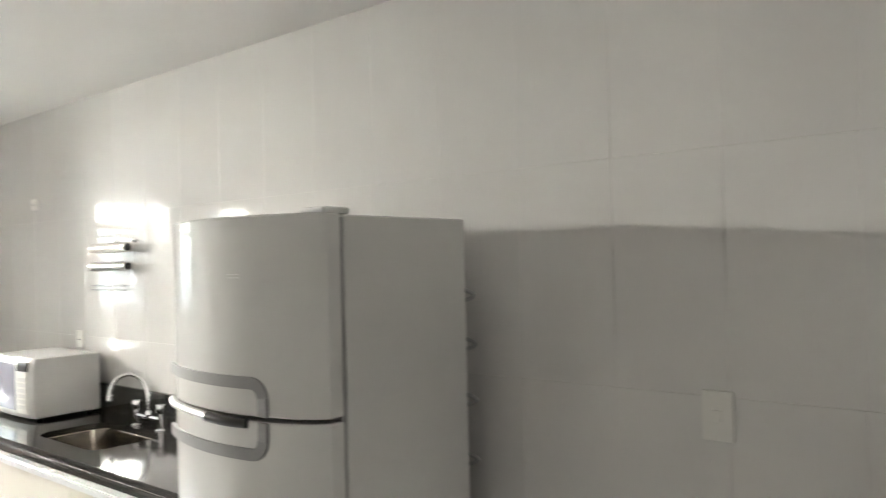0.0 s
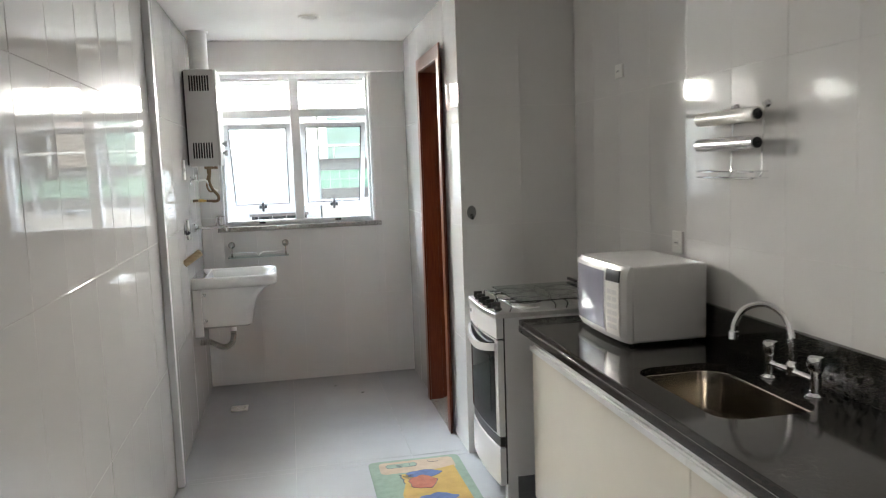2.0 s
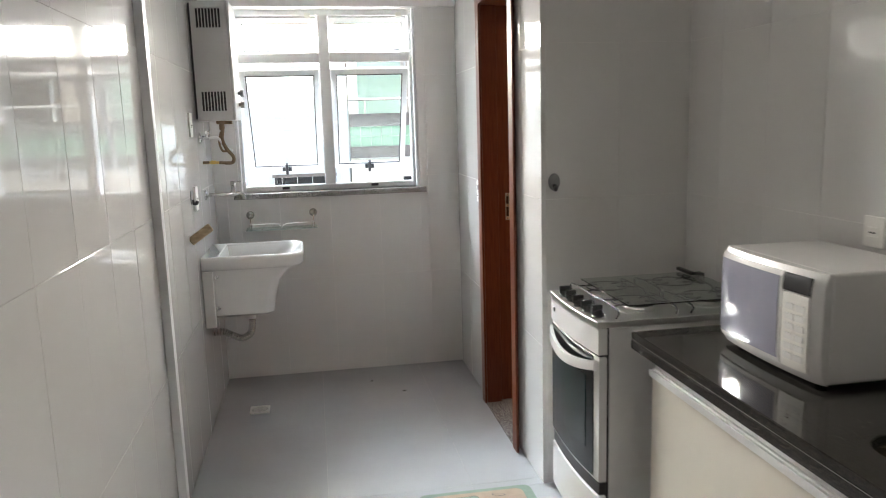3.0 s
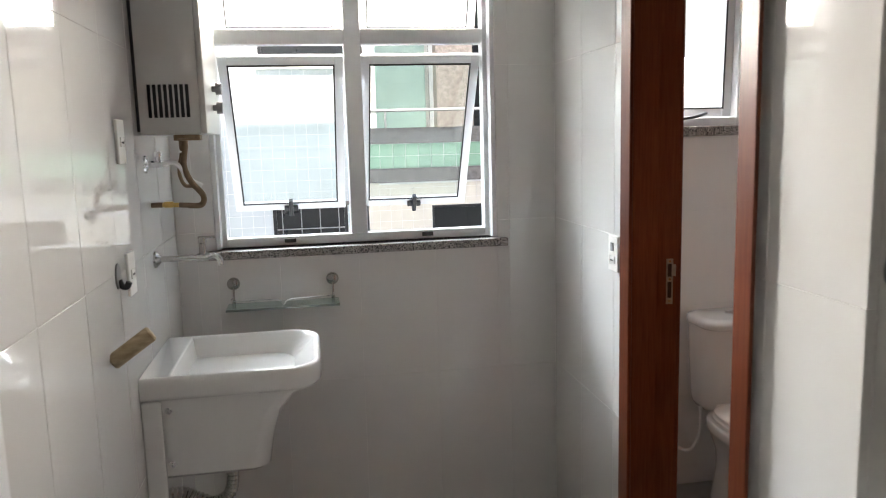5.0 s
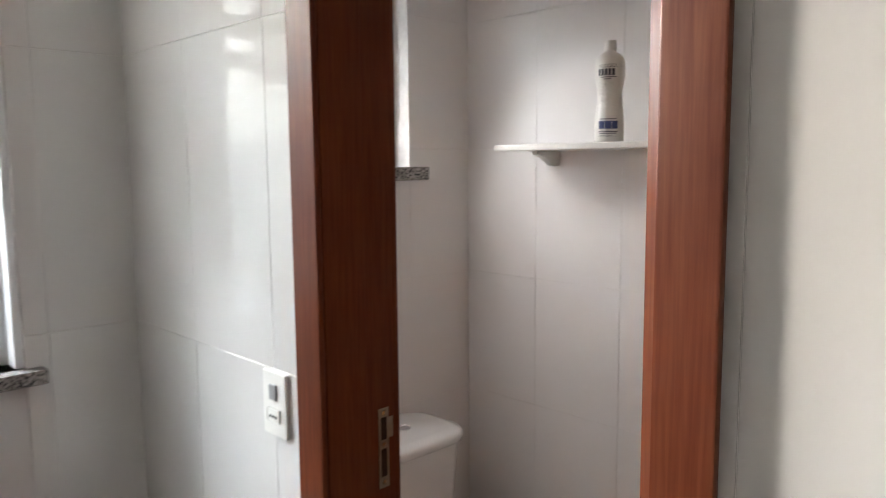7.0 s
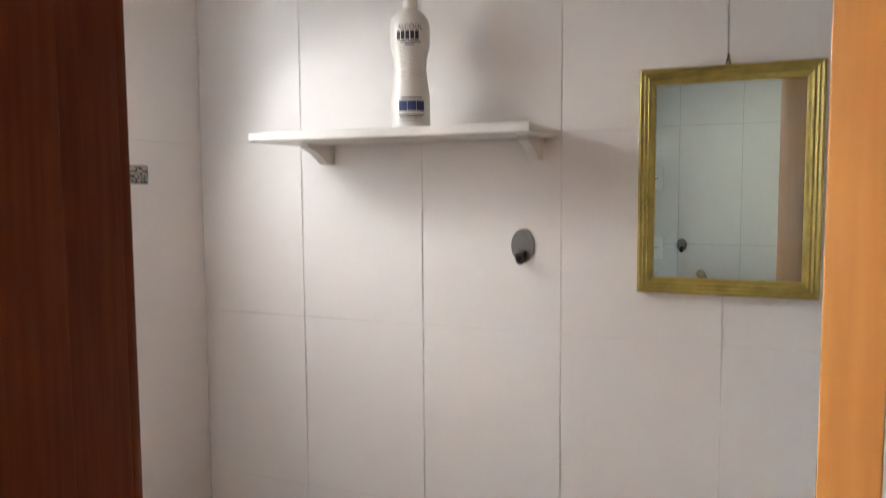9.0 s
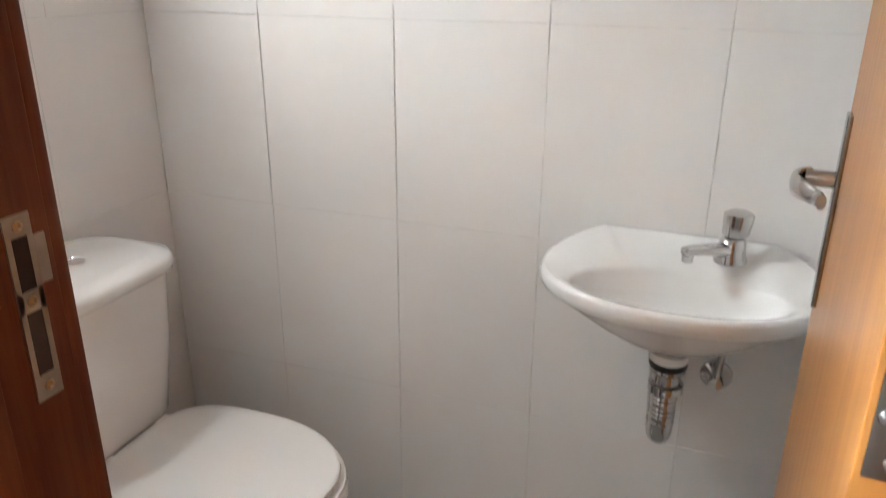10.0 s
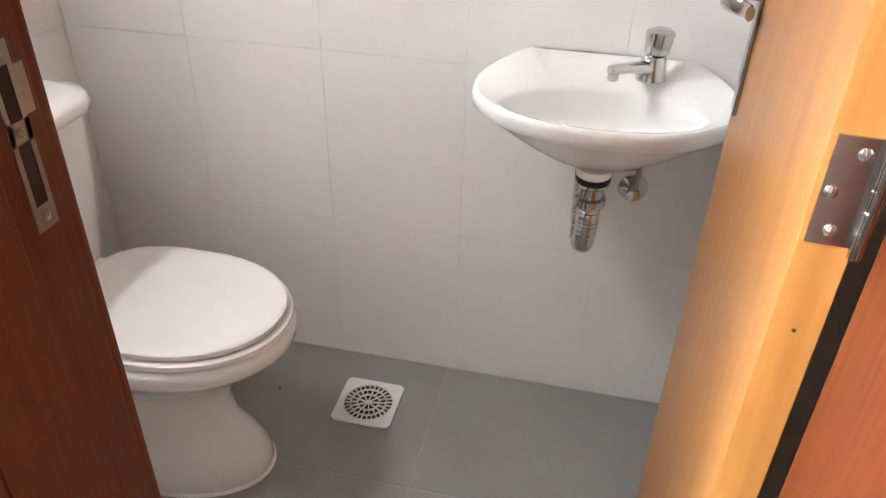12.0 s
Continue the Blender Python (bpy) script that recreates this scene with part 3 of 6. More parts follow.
# ---------------------------------------------------------------- kitchen: fridge
def fridge():
    y0, y1, zt = 1.798, 2.430, 1.662
    f = thing("refrigerator", (-0.36, 2.14, 0), "white two-door refrigerator with a rounded front beside the counter", "refrigerator")
    part("body", cube(-0.580, -0.11, y0, y1, 0.03, zt - 0.004, 0.006), FRIDGE_SKIN, f)

    def front(y, off=0.0):
        t = (y - (y0 + y1) / 2) / ((y1 - y0) / 2)
        return -0.652 - 0.072 * (1 - t * t) - off

    def door(z0, z1):
        n = 20
        out = []
        for i in range(n + 1):
            y = y0 + 0.002 + (y1 - y0 - 0.004) * i / n
            out.append((front(y) + (0.02 if i in (0, n) else 0.006 if i in (1, n - 1) else 0), y))
        out += [(-0.592, y1 - 0.002), (-0.592, y0 + 0.002)]
        return slab(out, z0, z1, 0.006)
    top = part("freezer_door", door(1.182, zt), FRIDGE_SKIN, f)
    low = part("lower_door", door(0.06, 1.172), FRIDGE_SKIN, f)
    part("gasket", cube(-0.5925, -0.5795, y0 + 0.006, y1 - 0.006, 0.07, zt - 0.010), GREY_PLASTIC, f, "grey door gasket")
    part("hinge_cap", cube(-0.64, -0.555, y0 + 0.005, y0 + 0.08, zt - 0.002, zt + 0.014, 0.005), APPLIANCE, f)

    YN = 2.045

    def band(z_in, z_out, ya, yb):
        """A flat trim strip that follows the door's curve."""
        rings = []
        for i in range(13):
            y = ya + (yb - ya) * i / 12
            x = front(y)
            rings.append([Vector((x - d, y, z)) for d, z in ((-0.004, z_in), (0.005, z_in + 0.002), (0.005, z_out - 0.002), (-0.004, z_out))])
        return loft(rings)

    def arc(zc, r0, r1, yc, a0, a1):
        rings = []
        for i in range(9):
            a = radians(a0 + (a1 - a0) * i / 8)
            r = []
            for d, q in ((-0.004, r0), (0.005, r0 + 0.002), (0.005, r1 - 0.002), (-0.004, r1)):
                y = yc - q * math.cos(a)
                r.append(Vector((front(y) - d, y, zc + q * math.sin(a))))
            rings.append(r)
        return loft(rings)
    yt = 1.988
    xt = front(yt - 0.034)
    part("trim_band", join(band(1.246, 1.278, yt, y1 - 0.004), arc(1.228, 0.018, 0.05, yt, 0, 90), cube(xt - 0.005, xt + 0.004, yt - 0.05, yt - 0.018, 1.184, 1.228)), GREY_PLASTIC, top, "grey curved trim band")
    part("trim_band", join(band(1.076, 1.108, yt, y1 - 0.004), arc(1.126, 0.018, 0.05, yt, 0, -90), cube(xt - 0.005, xt + 0.004, yt - 0.05, yt - 0.018, 1.126, 1.170)), GREY_PLASTIC, low, "grey curved trim band")
    grip = [(front(2.405, 0.002), 2.405, 1.176), (front(2.31, 0.013), 2.31, 1.176), (front(2.13, 0.017), 2.13, 1.172), (front(2.06, 0.015), 2.06, 1.169), (front(2.00, 0.005), 2.00, 1.167)]
    part("handle", tube(grip[:3], 0.0105, n=14), ALU_RAW, top, "silver handle bar")
    part("handle_grip", tube(grip[2:], 0.0125, n=14), BLACK_PLASTIC, top, "black grip end of the handle")
    part("nameplate", join(*[cube(front(YN) - 0.0015, front(YN) + 0.003, YN - 0.024, YN + 0.024, 1.512 + k * 0.008, 1.5145 + k * 0.008) for k in range(2)]), ALU_RAW, top, "small silver plate")
    part("condenser", join(*[tube([(-0.095, y0 + 0.03, z), (-0.085, y0 - 0.012, z + 0.02), (-0.095, y0 + 0.03, z + 0.04)], 0.006, n=8, steps=4) for z in (0.35, 0.55, 0.75, 0.95, 1.12, 1.28, 1.42)], cube(-0.108, -0.09, y0 + 0.03, y1 - 0.03, 0.3, 1.5)), GREY_PLASTIC, f, "grey condenser coil")
    for x in (-0.53, -0.16):
        for y in (y0 + 0.06, y1 - 0.06):
            part("foot", cyl((x, y, 0), (x, y, 0.035), 0.02, n=14), BLACK_PLASTIC, f)


fridge()


# ---------------------------------------------------------------- kitchen: counter
def counter():
    y0, y1 = 2.50, 4.69
    # worktop with a cut-out for the sink
    hole = (-0.445, -0.145, 3.33, 3.84)
    wt = single("worktop", pierced((-0.545, -0.003, y0, y1), [hole], lambda u, v, n: (u, v, n), 0.826, 0.85), BLACK_GRANITE, "black polished granite worktop with an inset sink", "worktop", smooth=0)
    for qx, qy in ((1, 1), (-1, 1), (-1, -1), (1, -1)):
        cx, cy = (hole[1], hole[0])[qx < 0], (hole[3], hole[2])[qy < 0]
        r = 0.075
        poly = [(cx, cy)] + [(cx - qx * r + qx * r * math.cos(radians(a)), cy - qy * r + qy * r * math.sin(radians(a))) for a in range(0, 91, 10)]
        part("corner_fillet", slab(poly, 0.8262, 0.8498), BLACK_GRANITE, wt)
    part("edge_moulding", join(cube(-0.549, -0.5452, y0, y1, 0.829, 0.8495, 0.0015), cube(-0.552, -0.525, y0, y1 + 0.002, 0.797, 0.8255, 0.003), cube(-0.549, -0.004, y1 + 0.0002, y1 + 0.004, 0.829, 0.8495, 0.0015)), BLACK_GRANITE, wt, "doubled black granite edge")
    part("edge_bead", cube(-0.5500, -0.5455, y0, y1 + 0.001, 0.8258, 0.8282, 0.0006), STEEL, wt, "pale joint line in the doubled edge")
    part("backsplash", cube(-0.024, -0.004, y0, y1, 0.8505, 0.982, 0.002), BLACK_GRANITE, wt, "black granite upstand")
    # cabinet units
    ys = [2.50, 3.35, 4.60]
    for k in range(2):
        a, b = ys[k] + 0.001, ys[k + 1] - 0.001
        c = thing("cabinet", (-0.27, (a + b) / 2, 0), "cream laminate base cabinet with an aluminium grip rail under the worktop", "cabinet", group="base cabinets under the worktop")
        part("body", cube(-0.500, -0.01, a, b, 0.10, 0.60, 0.001), CREAM, c)
        part("top_rail", cube(-0.500, -0.478, a, b, 0.60, 0.796), CREAM, c)
        part("plinth", cube(-0.45, -0.03, a, b, 0.0, 0.099), GREY_PLASTIC, c)
        d = part("door", cube(-0.523, -0.502, a + 0.001, b - 0.001, 0.105, 0.752, 0.0015), CREAM, c)
        part("grip_rail", loft([[Vector((x, y, z)) for x, z in ((-0.5015, 0.7525), (-0.530, 0.7525), (-0.530, 0.738), (-0.534, 0.738), (-0.534, 0.7585), (-0.5305, 0.7585), (-0.529, 0.7545), (-0.5205, 0.7545), (-0.519, 0.7585), (-0.512, 0.7585), (-0.512, 0.772), (-0.5015, 0.772))] for y in (a + 0.0005, b - 0.0005)]), ALU_RAW, d, "satin aluminium grip rail")


def kitchen_sink():
    s = thing("kitchen_sink", (-0.295, 3.585, 0.70), "stainless steel sink bowl set under the granite worktop", "sink")
    rings = []
    for inset, z in ((-0.004, 0.8255), (0.0, 0.820), (0.006, 0.76), (0.018, 0.705), (0.045, 0.688), (0.10, 0.684)):
        rings.append([Vector((x, y, z)) for x, y in rounded(-0.445 + inset, -0.145 - inset, 3.33 + inset, 3.84 - inset, max(0.03, 0.075 - inset * 0.4), 8)])
    part("bowl", loft(rings, cap=False), SINK_STEEL, s)
    b = bmesh.new()
    b.faces.new([b.verts.new((x, y, 0.684)) for x, y in rounded(-0.345, -0.245, 3.43, 3.74, 0.035, 8)])
    part("bowl_bottom", b, SINK_STEEL, s)
    part("drain", lathe((-0.295, 3.585, 0.6845), (0, 0, 1), [(0.045, 0), (0.045, 0.003), (0.035, 0.002), (0.03, 0.0005), (0.001, 0.0005)]), CHROME, s)


def kitchen_faucet():
    f = thing("faucet", (-0.10, 3.533, 0.85), "chrome two-handle kitchen faucet with a high curved spout", "faucet")
    for y in (3.633, 3.437):
        part("base", lathe((-0.10, y, 0.8505), (0, 0, 1), [(0.026, 0), (0.026, 0.004), (0.014, 0.010), (0.013, 0.07)]), CHROME, f)
        part("knob", lathe((-0.10, y, 0.918), (0, 0, 1), [(0.014, 0), (0.021, 0.008), (0.0215, 0.034), (0.019, 0.042), (0.001, 0.0425)], 10), CHROME, f)
    part("bridge", join(cyl((-0.10, 3.633, 0.895), (-0.10, 3.437, 0.895), 0.010), lathe((-0.10, 3.533, 0.885), (0, 0, 1), [(0.014, 0), (0.016, 0.02), (0.016, 0.032), (0.011, 0.04)])), CHROME, f)
    part("spout", tube([(-0.10, 3.533, 0.92), (-0.105, 3.535, 1.0), (-0.118, 3.552, 1.055), (-0.151, 3.586, 1.083), (-0.191, 3.622, 1.068), (-0.211, 3.640, 1.025), (-0.215, 3.644, 0.99)], 0.0095, n=14), CHROME, f)
    part("aerator", lathe((-0.2145, 3.6435, 0.998), (-0.02, 0.02, -1), [(0.011, 0), (0.0135, 0.002), (0.0135, 0.024), (0.011, 0.026), (0.001, 0.026)]), CHROME, f)


counter()
kitchen_sink()
kitchen_faucet()


# ---------------------------------------------------------------- kitchen: microwave
def microwave():
    y0, y1, z0, z1 = 4.085, 4.528, 0.863, 1.137
    m = thing("microwave_oven", (-0.2, 4.31, 0.85), "white countertop microwave oven with a bulging see-through door", "microwave")
    part("body", cube(-0.325, -0.035, y0, y1, z0, z1, 0.010, 3), APPLIANCE, m)

    def bulge(z, y):
        t = abs(2 * (z - z0) / (z1 - z0) - 1)
        q = (y - (y0 + y1) / 2) / ((y1 - y0) / 2)
        return -0.352 - 0.014 * (1 - q * q) + 0.016 * t ** 7 + 0.010 * abs(q) ** 14

    def skin(ya, yb, za, zb, off, back=None):
        b = bmesh.new()
        n, k = 24, 20
        f = [[b.verts.new((bulge(za + (zb - za) * i / n, ya + (yb - ya) * j / k) - off, ya + (yb - ya) * j / k, za + (zb - za) * i / n)) for j in range(k + 1)] for i in range(n + 1)]
        r = [[b.verts.new(((back if back is not None else v.co.x + 0.004), v.co.y, v.co.z)) for v in row] for row in f]
        for i in range(n):
            for j in range(k):
                b.faces.new((f[i][j], f[i + 1][j], f[i + 1][j + 1], f[i][j + 1]))
        edge = [(0, j) for j in range(k)] + [(i, k) for i in range(n)] + [(n, j) for j in range(k, 0, -1)] + [(i, 0) for i in range(n, 0, -1)]
        for a, c in zip(edge, edge[1:] + edge[:1]):
            b.faces.new((f[a[0]][a[1]], f[c[0]][c[1]], r[c[0]][c[1]], r[a[0]][a[1]]))
        bmesh.ops.recalc_face_normals(b, faces=b.faces[:])
        return b
    part("front_frame", skin(y0 + 0.001, y1 - 0.001, z0 + 0.001, z1 - 0.001, 0.0, -0.322), APPLIANCE, m)
    dr = part("door", skin(4.215, y1 - 0.012, z0 + 0.022, z1 - 0.014, 0.004), APPLIANCE, m)
    part("door_window", skin(4.224, y1 - 0.017, z0 + 0.034, z1 - 0.028, 0.0055), MW_WINDOW, dr, "glossy lilac-grey see-through door window")
    cp = part("control_panel", skin(4.118, 4.210, z0 + 0.022, z1 - 0.062, 0.004), LIGHT_PLASTIC, m)
    part("display", skin(4.118, 4.210, z1 - 0.058, z1 - 0.016, 0.0045), BLACK_PLASTIC, m, "black display window")
    for i in range(6):
        for j in range(2):
            ya, za = 4.130 + j * 0.036, z0 + 0.045 + i * 0.025
            part("button", skin(ya, ya + 0.030, za, za + 0.016, 0.0055), APPLIANCE, cp)
    for x in (-0.30, -0.07):
        for y in (y0 + 0.05, y1 - 0.05):
            part("foot", cyl((x, y, 0.8502), (x, y, 0.866), 0.014, n=14), BLACK_PLASTIC, m)


microwave()


# ---------------------------------------------------------------- kitchen: stove
def stove():
    y0, y1 = 4.775, 5.262
    s = thing("gas_stove", (-0.33, 5.02, 0), "white freestanding four-burner gas stove with a dark glass oven door", "stove")
    part("body", cube(-0.588, -0.03, y0, y1, 0.12, 0.842, 0.004), APPLIANCE, s)
    part("front_seam", cube(-0.5953, -0.5882, y0 + 0.004, y1 - 0.004, 0.09, 0.8415), BLACK_PLASTIC, s, "dark seam behind the front panels", smooth=0)

    def bow(y, x=-0.626, k=0.015):
        t = (y - (y0 + y1) / 2) / ((y1 - y0) / 2)
        return x - k * (1 - t * t)

    def bowed(ya, yb, za, zb, x, back, k=0.015, bev=0.003):
        n = 12
        out = [(bow(ya + (yb - ya) * i / n, x, k), ya + (yb - ya) * i / n) for i in range(n + 1)] + [(back, yb), (back, ya)]
        return slab(out, za, zb, bev)
    top = part("cooktop", bowed(y0 - 0.003, y1 + 0.003, 0.8425, 0.864, -0.630, -0.03), COOKTOP, s, "stainless steel cooktop", smooth=20)
    part("control_panel", bowed(y0, y1, 0.752, 0.8415, -0.626, -0.5955), APPLIANCE, s)
    part("ignition_button", cyl((bow(5.20, -0.622), 5.20, 0.805), (bow(5.20, -0.630), 5.20, 0.805), 0.009, n=14), BLACK_PLASTIC, s)
    d = part("oven_door", bowed(y0 + 0.002, y1 - 0.002, 0.31, 0.742, -0.622, -0.5955), APPLIANCE, s)
    part("door_glass", bowed(y0 + 0.038, y1 - 0.008, 0.318, 0.740, -0.6245, -0.597), DARK_GLASS, d, "dark glass front")
    part("door_window", bowed(y0 + 0.095, y1 - 0.06, 0.40, 0.66, -0.626, -0.598), OVEN_INNER, d, "blue-grey oven window")
    n = 14
    hb = []
    for i in range(n + 1):
        t = i / n
        y = y0 + 0.015 + (y1 - y0 - 0.03) * t
        z = 0.715 - 0.030 * math.sin(math.pi * t)
        x = bow(y, -0.628) - 0.020 * math.sin(math.pi * t) ** 0.6
        hb.append([Vector((x + a, y, z + b)) for a, b in ((-0.008, -0.016), (0.006, -0.018), (0.008, 0.016), (-0.006, 0.018))])
    part("oven_handle", loft(hb), APPLIANCE, d, "curved white oven handle")
    part("vent_slot", bowed(y0 + 0.01, y1 - 0.01, 0.7425, 0.7515, -0.618, -0.596), BLACK_PLASTIC, s)
    part("vent_strip", bowed(y0 + 0.006, y1 - 0.006, 0.262, 0.306, -0.618, -0.5955), BLACK_PLASTIC, s, "black vent strip")
    part("drawer_front", bowed(y0 + 0.002, y1 - 0.002, 0.085, 0.258, -0.622, -0.5955), APPLIANCE, s)
    part("label", join(*[cube(-0.50 + k * 0.0, -0.475, y0 - 0.0008, y0 + 0.001, 0.795 - k * 0.018, 0.805 - k * 0.018) for k in range(3)]), GREY_PLASTIC, s, "small grey printed label")
    for i in range(5):
        y = 4.845 + i * 0.078
        x = bow(y, -0.592)
        part("knob", join(lathe((x, y, 0.8642), (-0.25, 0, 1), [(0.022, 0), (0.022, 0.005), (0.018, 0.008), (0.0165, 0.024), (0.001, 0.025)], 18), cube(x - 0.026, x + 0.014, y - 0.006, y + 0.006, 0.874, 0.903, 0.003)), BLACK_PLASTIC, s, "black control knob")
    for cx in (-0.45, -0.19):
        for cy in (4.90, 5.14):
            part("burner", lathe((cx, cy, 0.8642), (0, 0, 1), [(0.062, 0), (0.060, 0.004), (0.035, 0.006), (0.034, 0.016), (0.03, 0.018), (0.001, 0.019)]), COOKTOP, s)
            g = [tube([(cx + q * 0.105, cy - 0.1, 0.8642), (cx + q * 0.1, cy - 0.098, 0.892), (cx + q * 0.1, cy + 0.098, 0.892), (cx + q * 0.105, cy + 0.1, 0.8642)], 0.0032, n=8, steps=3) for q in (-1, 1)]
            g += [tube([(cx - 0.1, cy + q * 0.05, 0.892), (cx - 0.028, cy + q * 0.025, 0.893)], 0.003, n=8, steps=1) for q in (-1, 1)]
            g += [tube([(cx + 0.1, cy + q * 0.05, 0.892), (cx + 0.028, cy + q * 0.025, 0.893)], 0.003, n=8, steps=1) for q in (-1, 1)]
            g += [tube([(cx + 0.075 * math.cos(2 * math.pi * i / 14), cy + 0.075 * math.sin(2 * math.pi * i / 14), 0.892) for i in range(15)], 0.0028, n=6, steps=2)]
            part("pan_support", join(*g), BLACK_PLASTIC, s, "thin black wire pan support")
    cv = part("glass_cover", cube(-0.515, -0.06, y0 + 0.02, y1 - 0.02, 0.902, 0.907, 0.0015), SMOKE_GLASS, s, "clear glass cover folded down over the burners")
    cv.visible_shadow = False
    for q in (y0 + 0.05, y1 - 0.09):
        part("cover_hinge", cube(-0.062, -0.04, q, q + 0.04, 0.864, 0.912, 0.003), BLACK_PLASTIC, s)
    part("cover_handle", cube(-0.115, -0.095, y1 - 0.12, y1 + 0.0, 0.912, 0.925, 0.004), BLACK_PLASTIC, s)
    for x in (-0.56, -0.07):
        for y in (y0 + 0.03, y1 - 0.03):
            part("leg", cube(x - 0.03, x + 0.02, y - 0.022, y + 0.022, 0.0, 0.121, 0.004), APPLIANCE, s)


stove()


# ---------------------------------------------------------------- kitchen: small things
def roll_holder():
    h = thing("roll_holder", (-0.05, 3.95, 1.44), "chromed wire holder with two rolls on the tiled wall", "roll holder")
    for y in (3.80, 3.965):
        part("wire_upright", tube([(-0.006, y, 1.665), (-0.012, y, 1.655), (-0.012, y + 0.012, 1.55), (-0.02, y, 1.46), (-0.03, y + 0.004, 1.435)], 0.0028, n=8), CHROME, h)
        part("suction_knob", lathe((-0.0005, y, 1.667), (-1, 0, 0), [(0.013, 0), (0.012, 0.006), (0.006, 0.012), (0.007, 0.018), (0.001, 0.019)], 16), CHROME, h)
    part("wire_shelf", join(*[tube([(-0.006, 3.79, z), (-0.075, 3.80, z), (-0.078, 4.08, z), (-0.006, 4.09, z)], 0.0025, n=8, steps=4) for z in (1.438, 1.458)], *[tube([(-0.02, 3.83 + k * 0.06, 1.438), (-0.075, 3.83 + k * 0.06, 1.438)], 0.002, n=6, steps=1) for k in range(4)]), CHROME, h)
    for z, m, lab, r in ((1.636, PAPER, "roll of cling film", 0.023), (1.548, FOIL, "roll of aluminium foil", 0.0235)):
        prof = [(0.012, 0), (r - 0.001, 0.0), (r, 0.002), (r, 0.33), (r - 0.001, 0.332), (0.012, 0.332)]
        part("roll", lathe((-0.045, 3.79, z), (0, 1, 0), prof, 22), m, h, lab)
        part("core_end", join(cyl((-0.045, 3.7895, z), (-0.045, 3.795, z), 0.0175, n=20), cyl((-0.045, 3.78, z), (-0.045, 3.79, z), 0.004, n=8)), BLACK_PLASTIC, h, "dark end of the roll core")


def outlet(axis, plane, sign, u, v, w, h, kind, label, name="outlet"):
    """A wall plate with either a socket or a rocker."""
    def bx(u0, u1, v0, v1, n0, n1, bev=0.0):
        p, q = to_world(axis, plane, sign, u0, v0, n0), to_world(axis, plane, sign, u1, v1, n1)
        return cube(*[c for a, b in zip(p, q) for c in (min(a, b), max(a, b))], bev)

    def dot(u0, v0, r):
        return cyl(to_world(axis, plane, sign, u0, v0, 0.009), to_world(axis, plane, sign, u0, v0, 0.0125), r, n=12)
    o = thing(name, to_world(axis, plane, sign, u, v, 0), label, "switch" if name == "light_switch" else "outlet")
    part("plate", bx(u - w / 2, u + w / 2, v - h / 2, v + h / 2, 0.0002, 0.009, 0.003), LIGHT_PLASTIC, o)
    if "socket" in kind:
        zv = v - (0.02 if "rocker" in kind else 0)
        part("socket_face", bx(u - 0.02, u + 0.02, zv - 0.013, zv + 0.013, 0.009, 0.0115, 0.003), LIGHT_PLASTIC, o)
        part("socket_hole", join(*[dot(u + d, zv - 0.002, 0.0028) for d in (-0.009, 0.0, 0.009)]), BLACK_PLASTIC, o)
    if "rocker" in kind:
        zv = v + (0.022 if "socket" in kind else 0)
        part("rocker", bx(u - 0.011, u + 0.011, zv - 0.014, zv + 0.014, 0.009, 0.013, 0.002), GREY_PLASTIC if "grey" in kind else LIGHT_PLASTIC, o)
    return o


def wall_hook(axis, plane, sign, u, v, label):
    """An oval adhesive hook."""
    o = thing("wall_hook", to_world(axis, plane, sign, u, v, 0), label, "hook", group="oval adhesive hooks")

    def oval(n0, n1, a, b, dv=0.0, shrink=1.0):
        return loft([[Vector(to_world(axis, plane, sign, u + a * s * math.cos(t), v + dv + b * s * math.sin(t), n)) for t in [2 * math.pi * i / 28 for i in range(28)]] for n, s in ((n0, 1), (n1 - 0.001, 1), (n1, shrink))])
    part("plate", oval(0.0003, 0.005, 0.024, 0.034, shrink=0.93), HOOK_GREY, o)
    p = [to_world(axis, plane, sign, u, v - 0.010, 0.004), to_world(axis, plane, sign, u, v - 0.026, 0.010), to_world(axis, plane, sign, u, v - 0.028, 0.022), to_world(axis, plane, sign, u, v - 0.016, 0.028)]
    part("peg", tube(p, 0.008, n=12), BLACK_PLASTIC, o)


def ceiling_lamp(x, y, r, label):
    c = thing("ceiling_light", (x, y, ZC), label, "ceiling light", group="recessed ceiling lights")
    part("rim", lathe((x, y, ZC - 0.0005), (0, 0, -1), [(r, 0), (r, 0.004), (r - 0.006, 0.007), (r - 0.014, 0.006), (r - 0.015, 0.0005)], 40), LIGHT_PLASTIC, c)
    part("diffuser", lathe((x, y, ZC - 0.0008), (0, 0, -1), [(r - 0.016, 0), (r - 0.016, 0.003), (0.001, 0.004)], 40), SEAT, c, "unlit white diffuser")


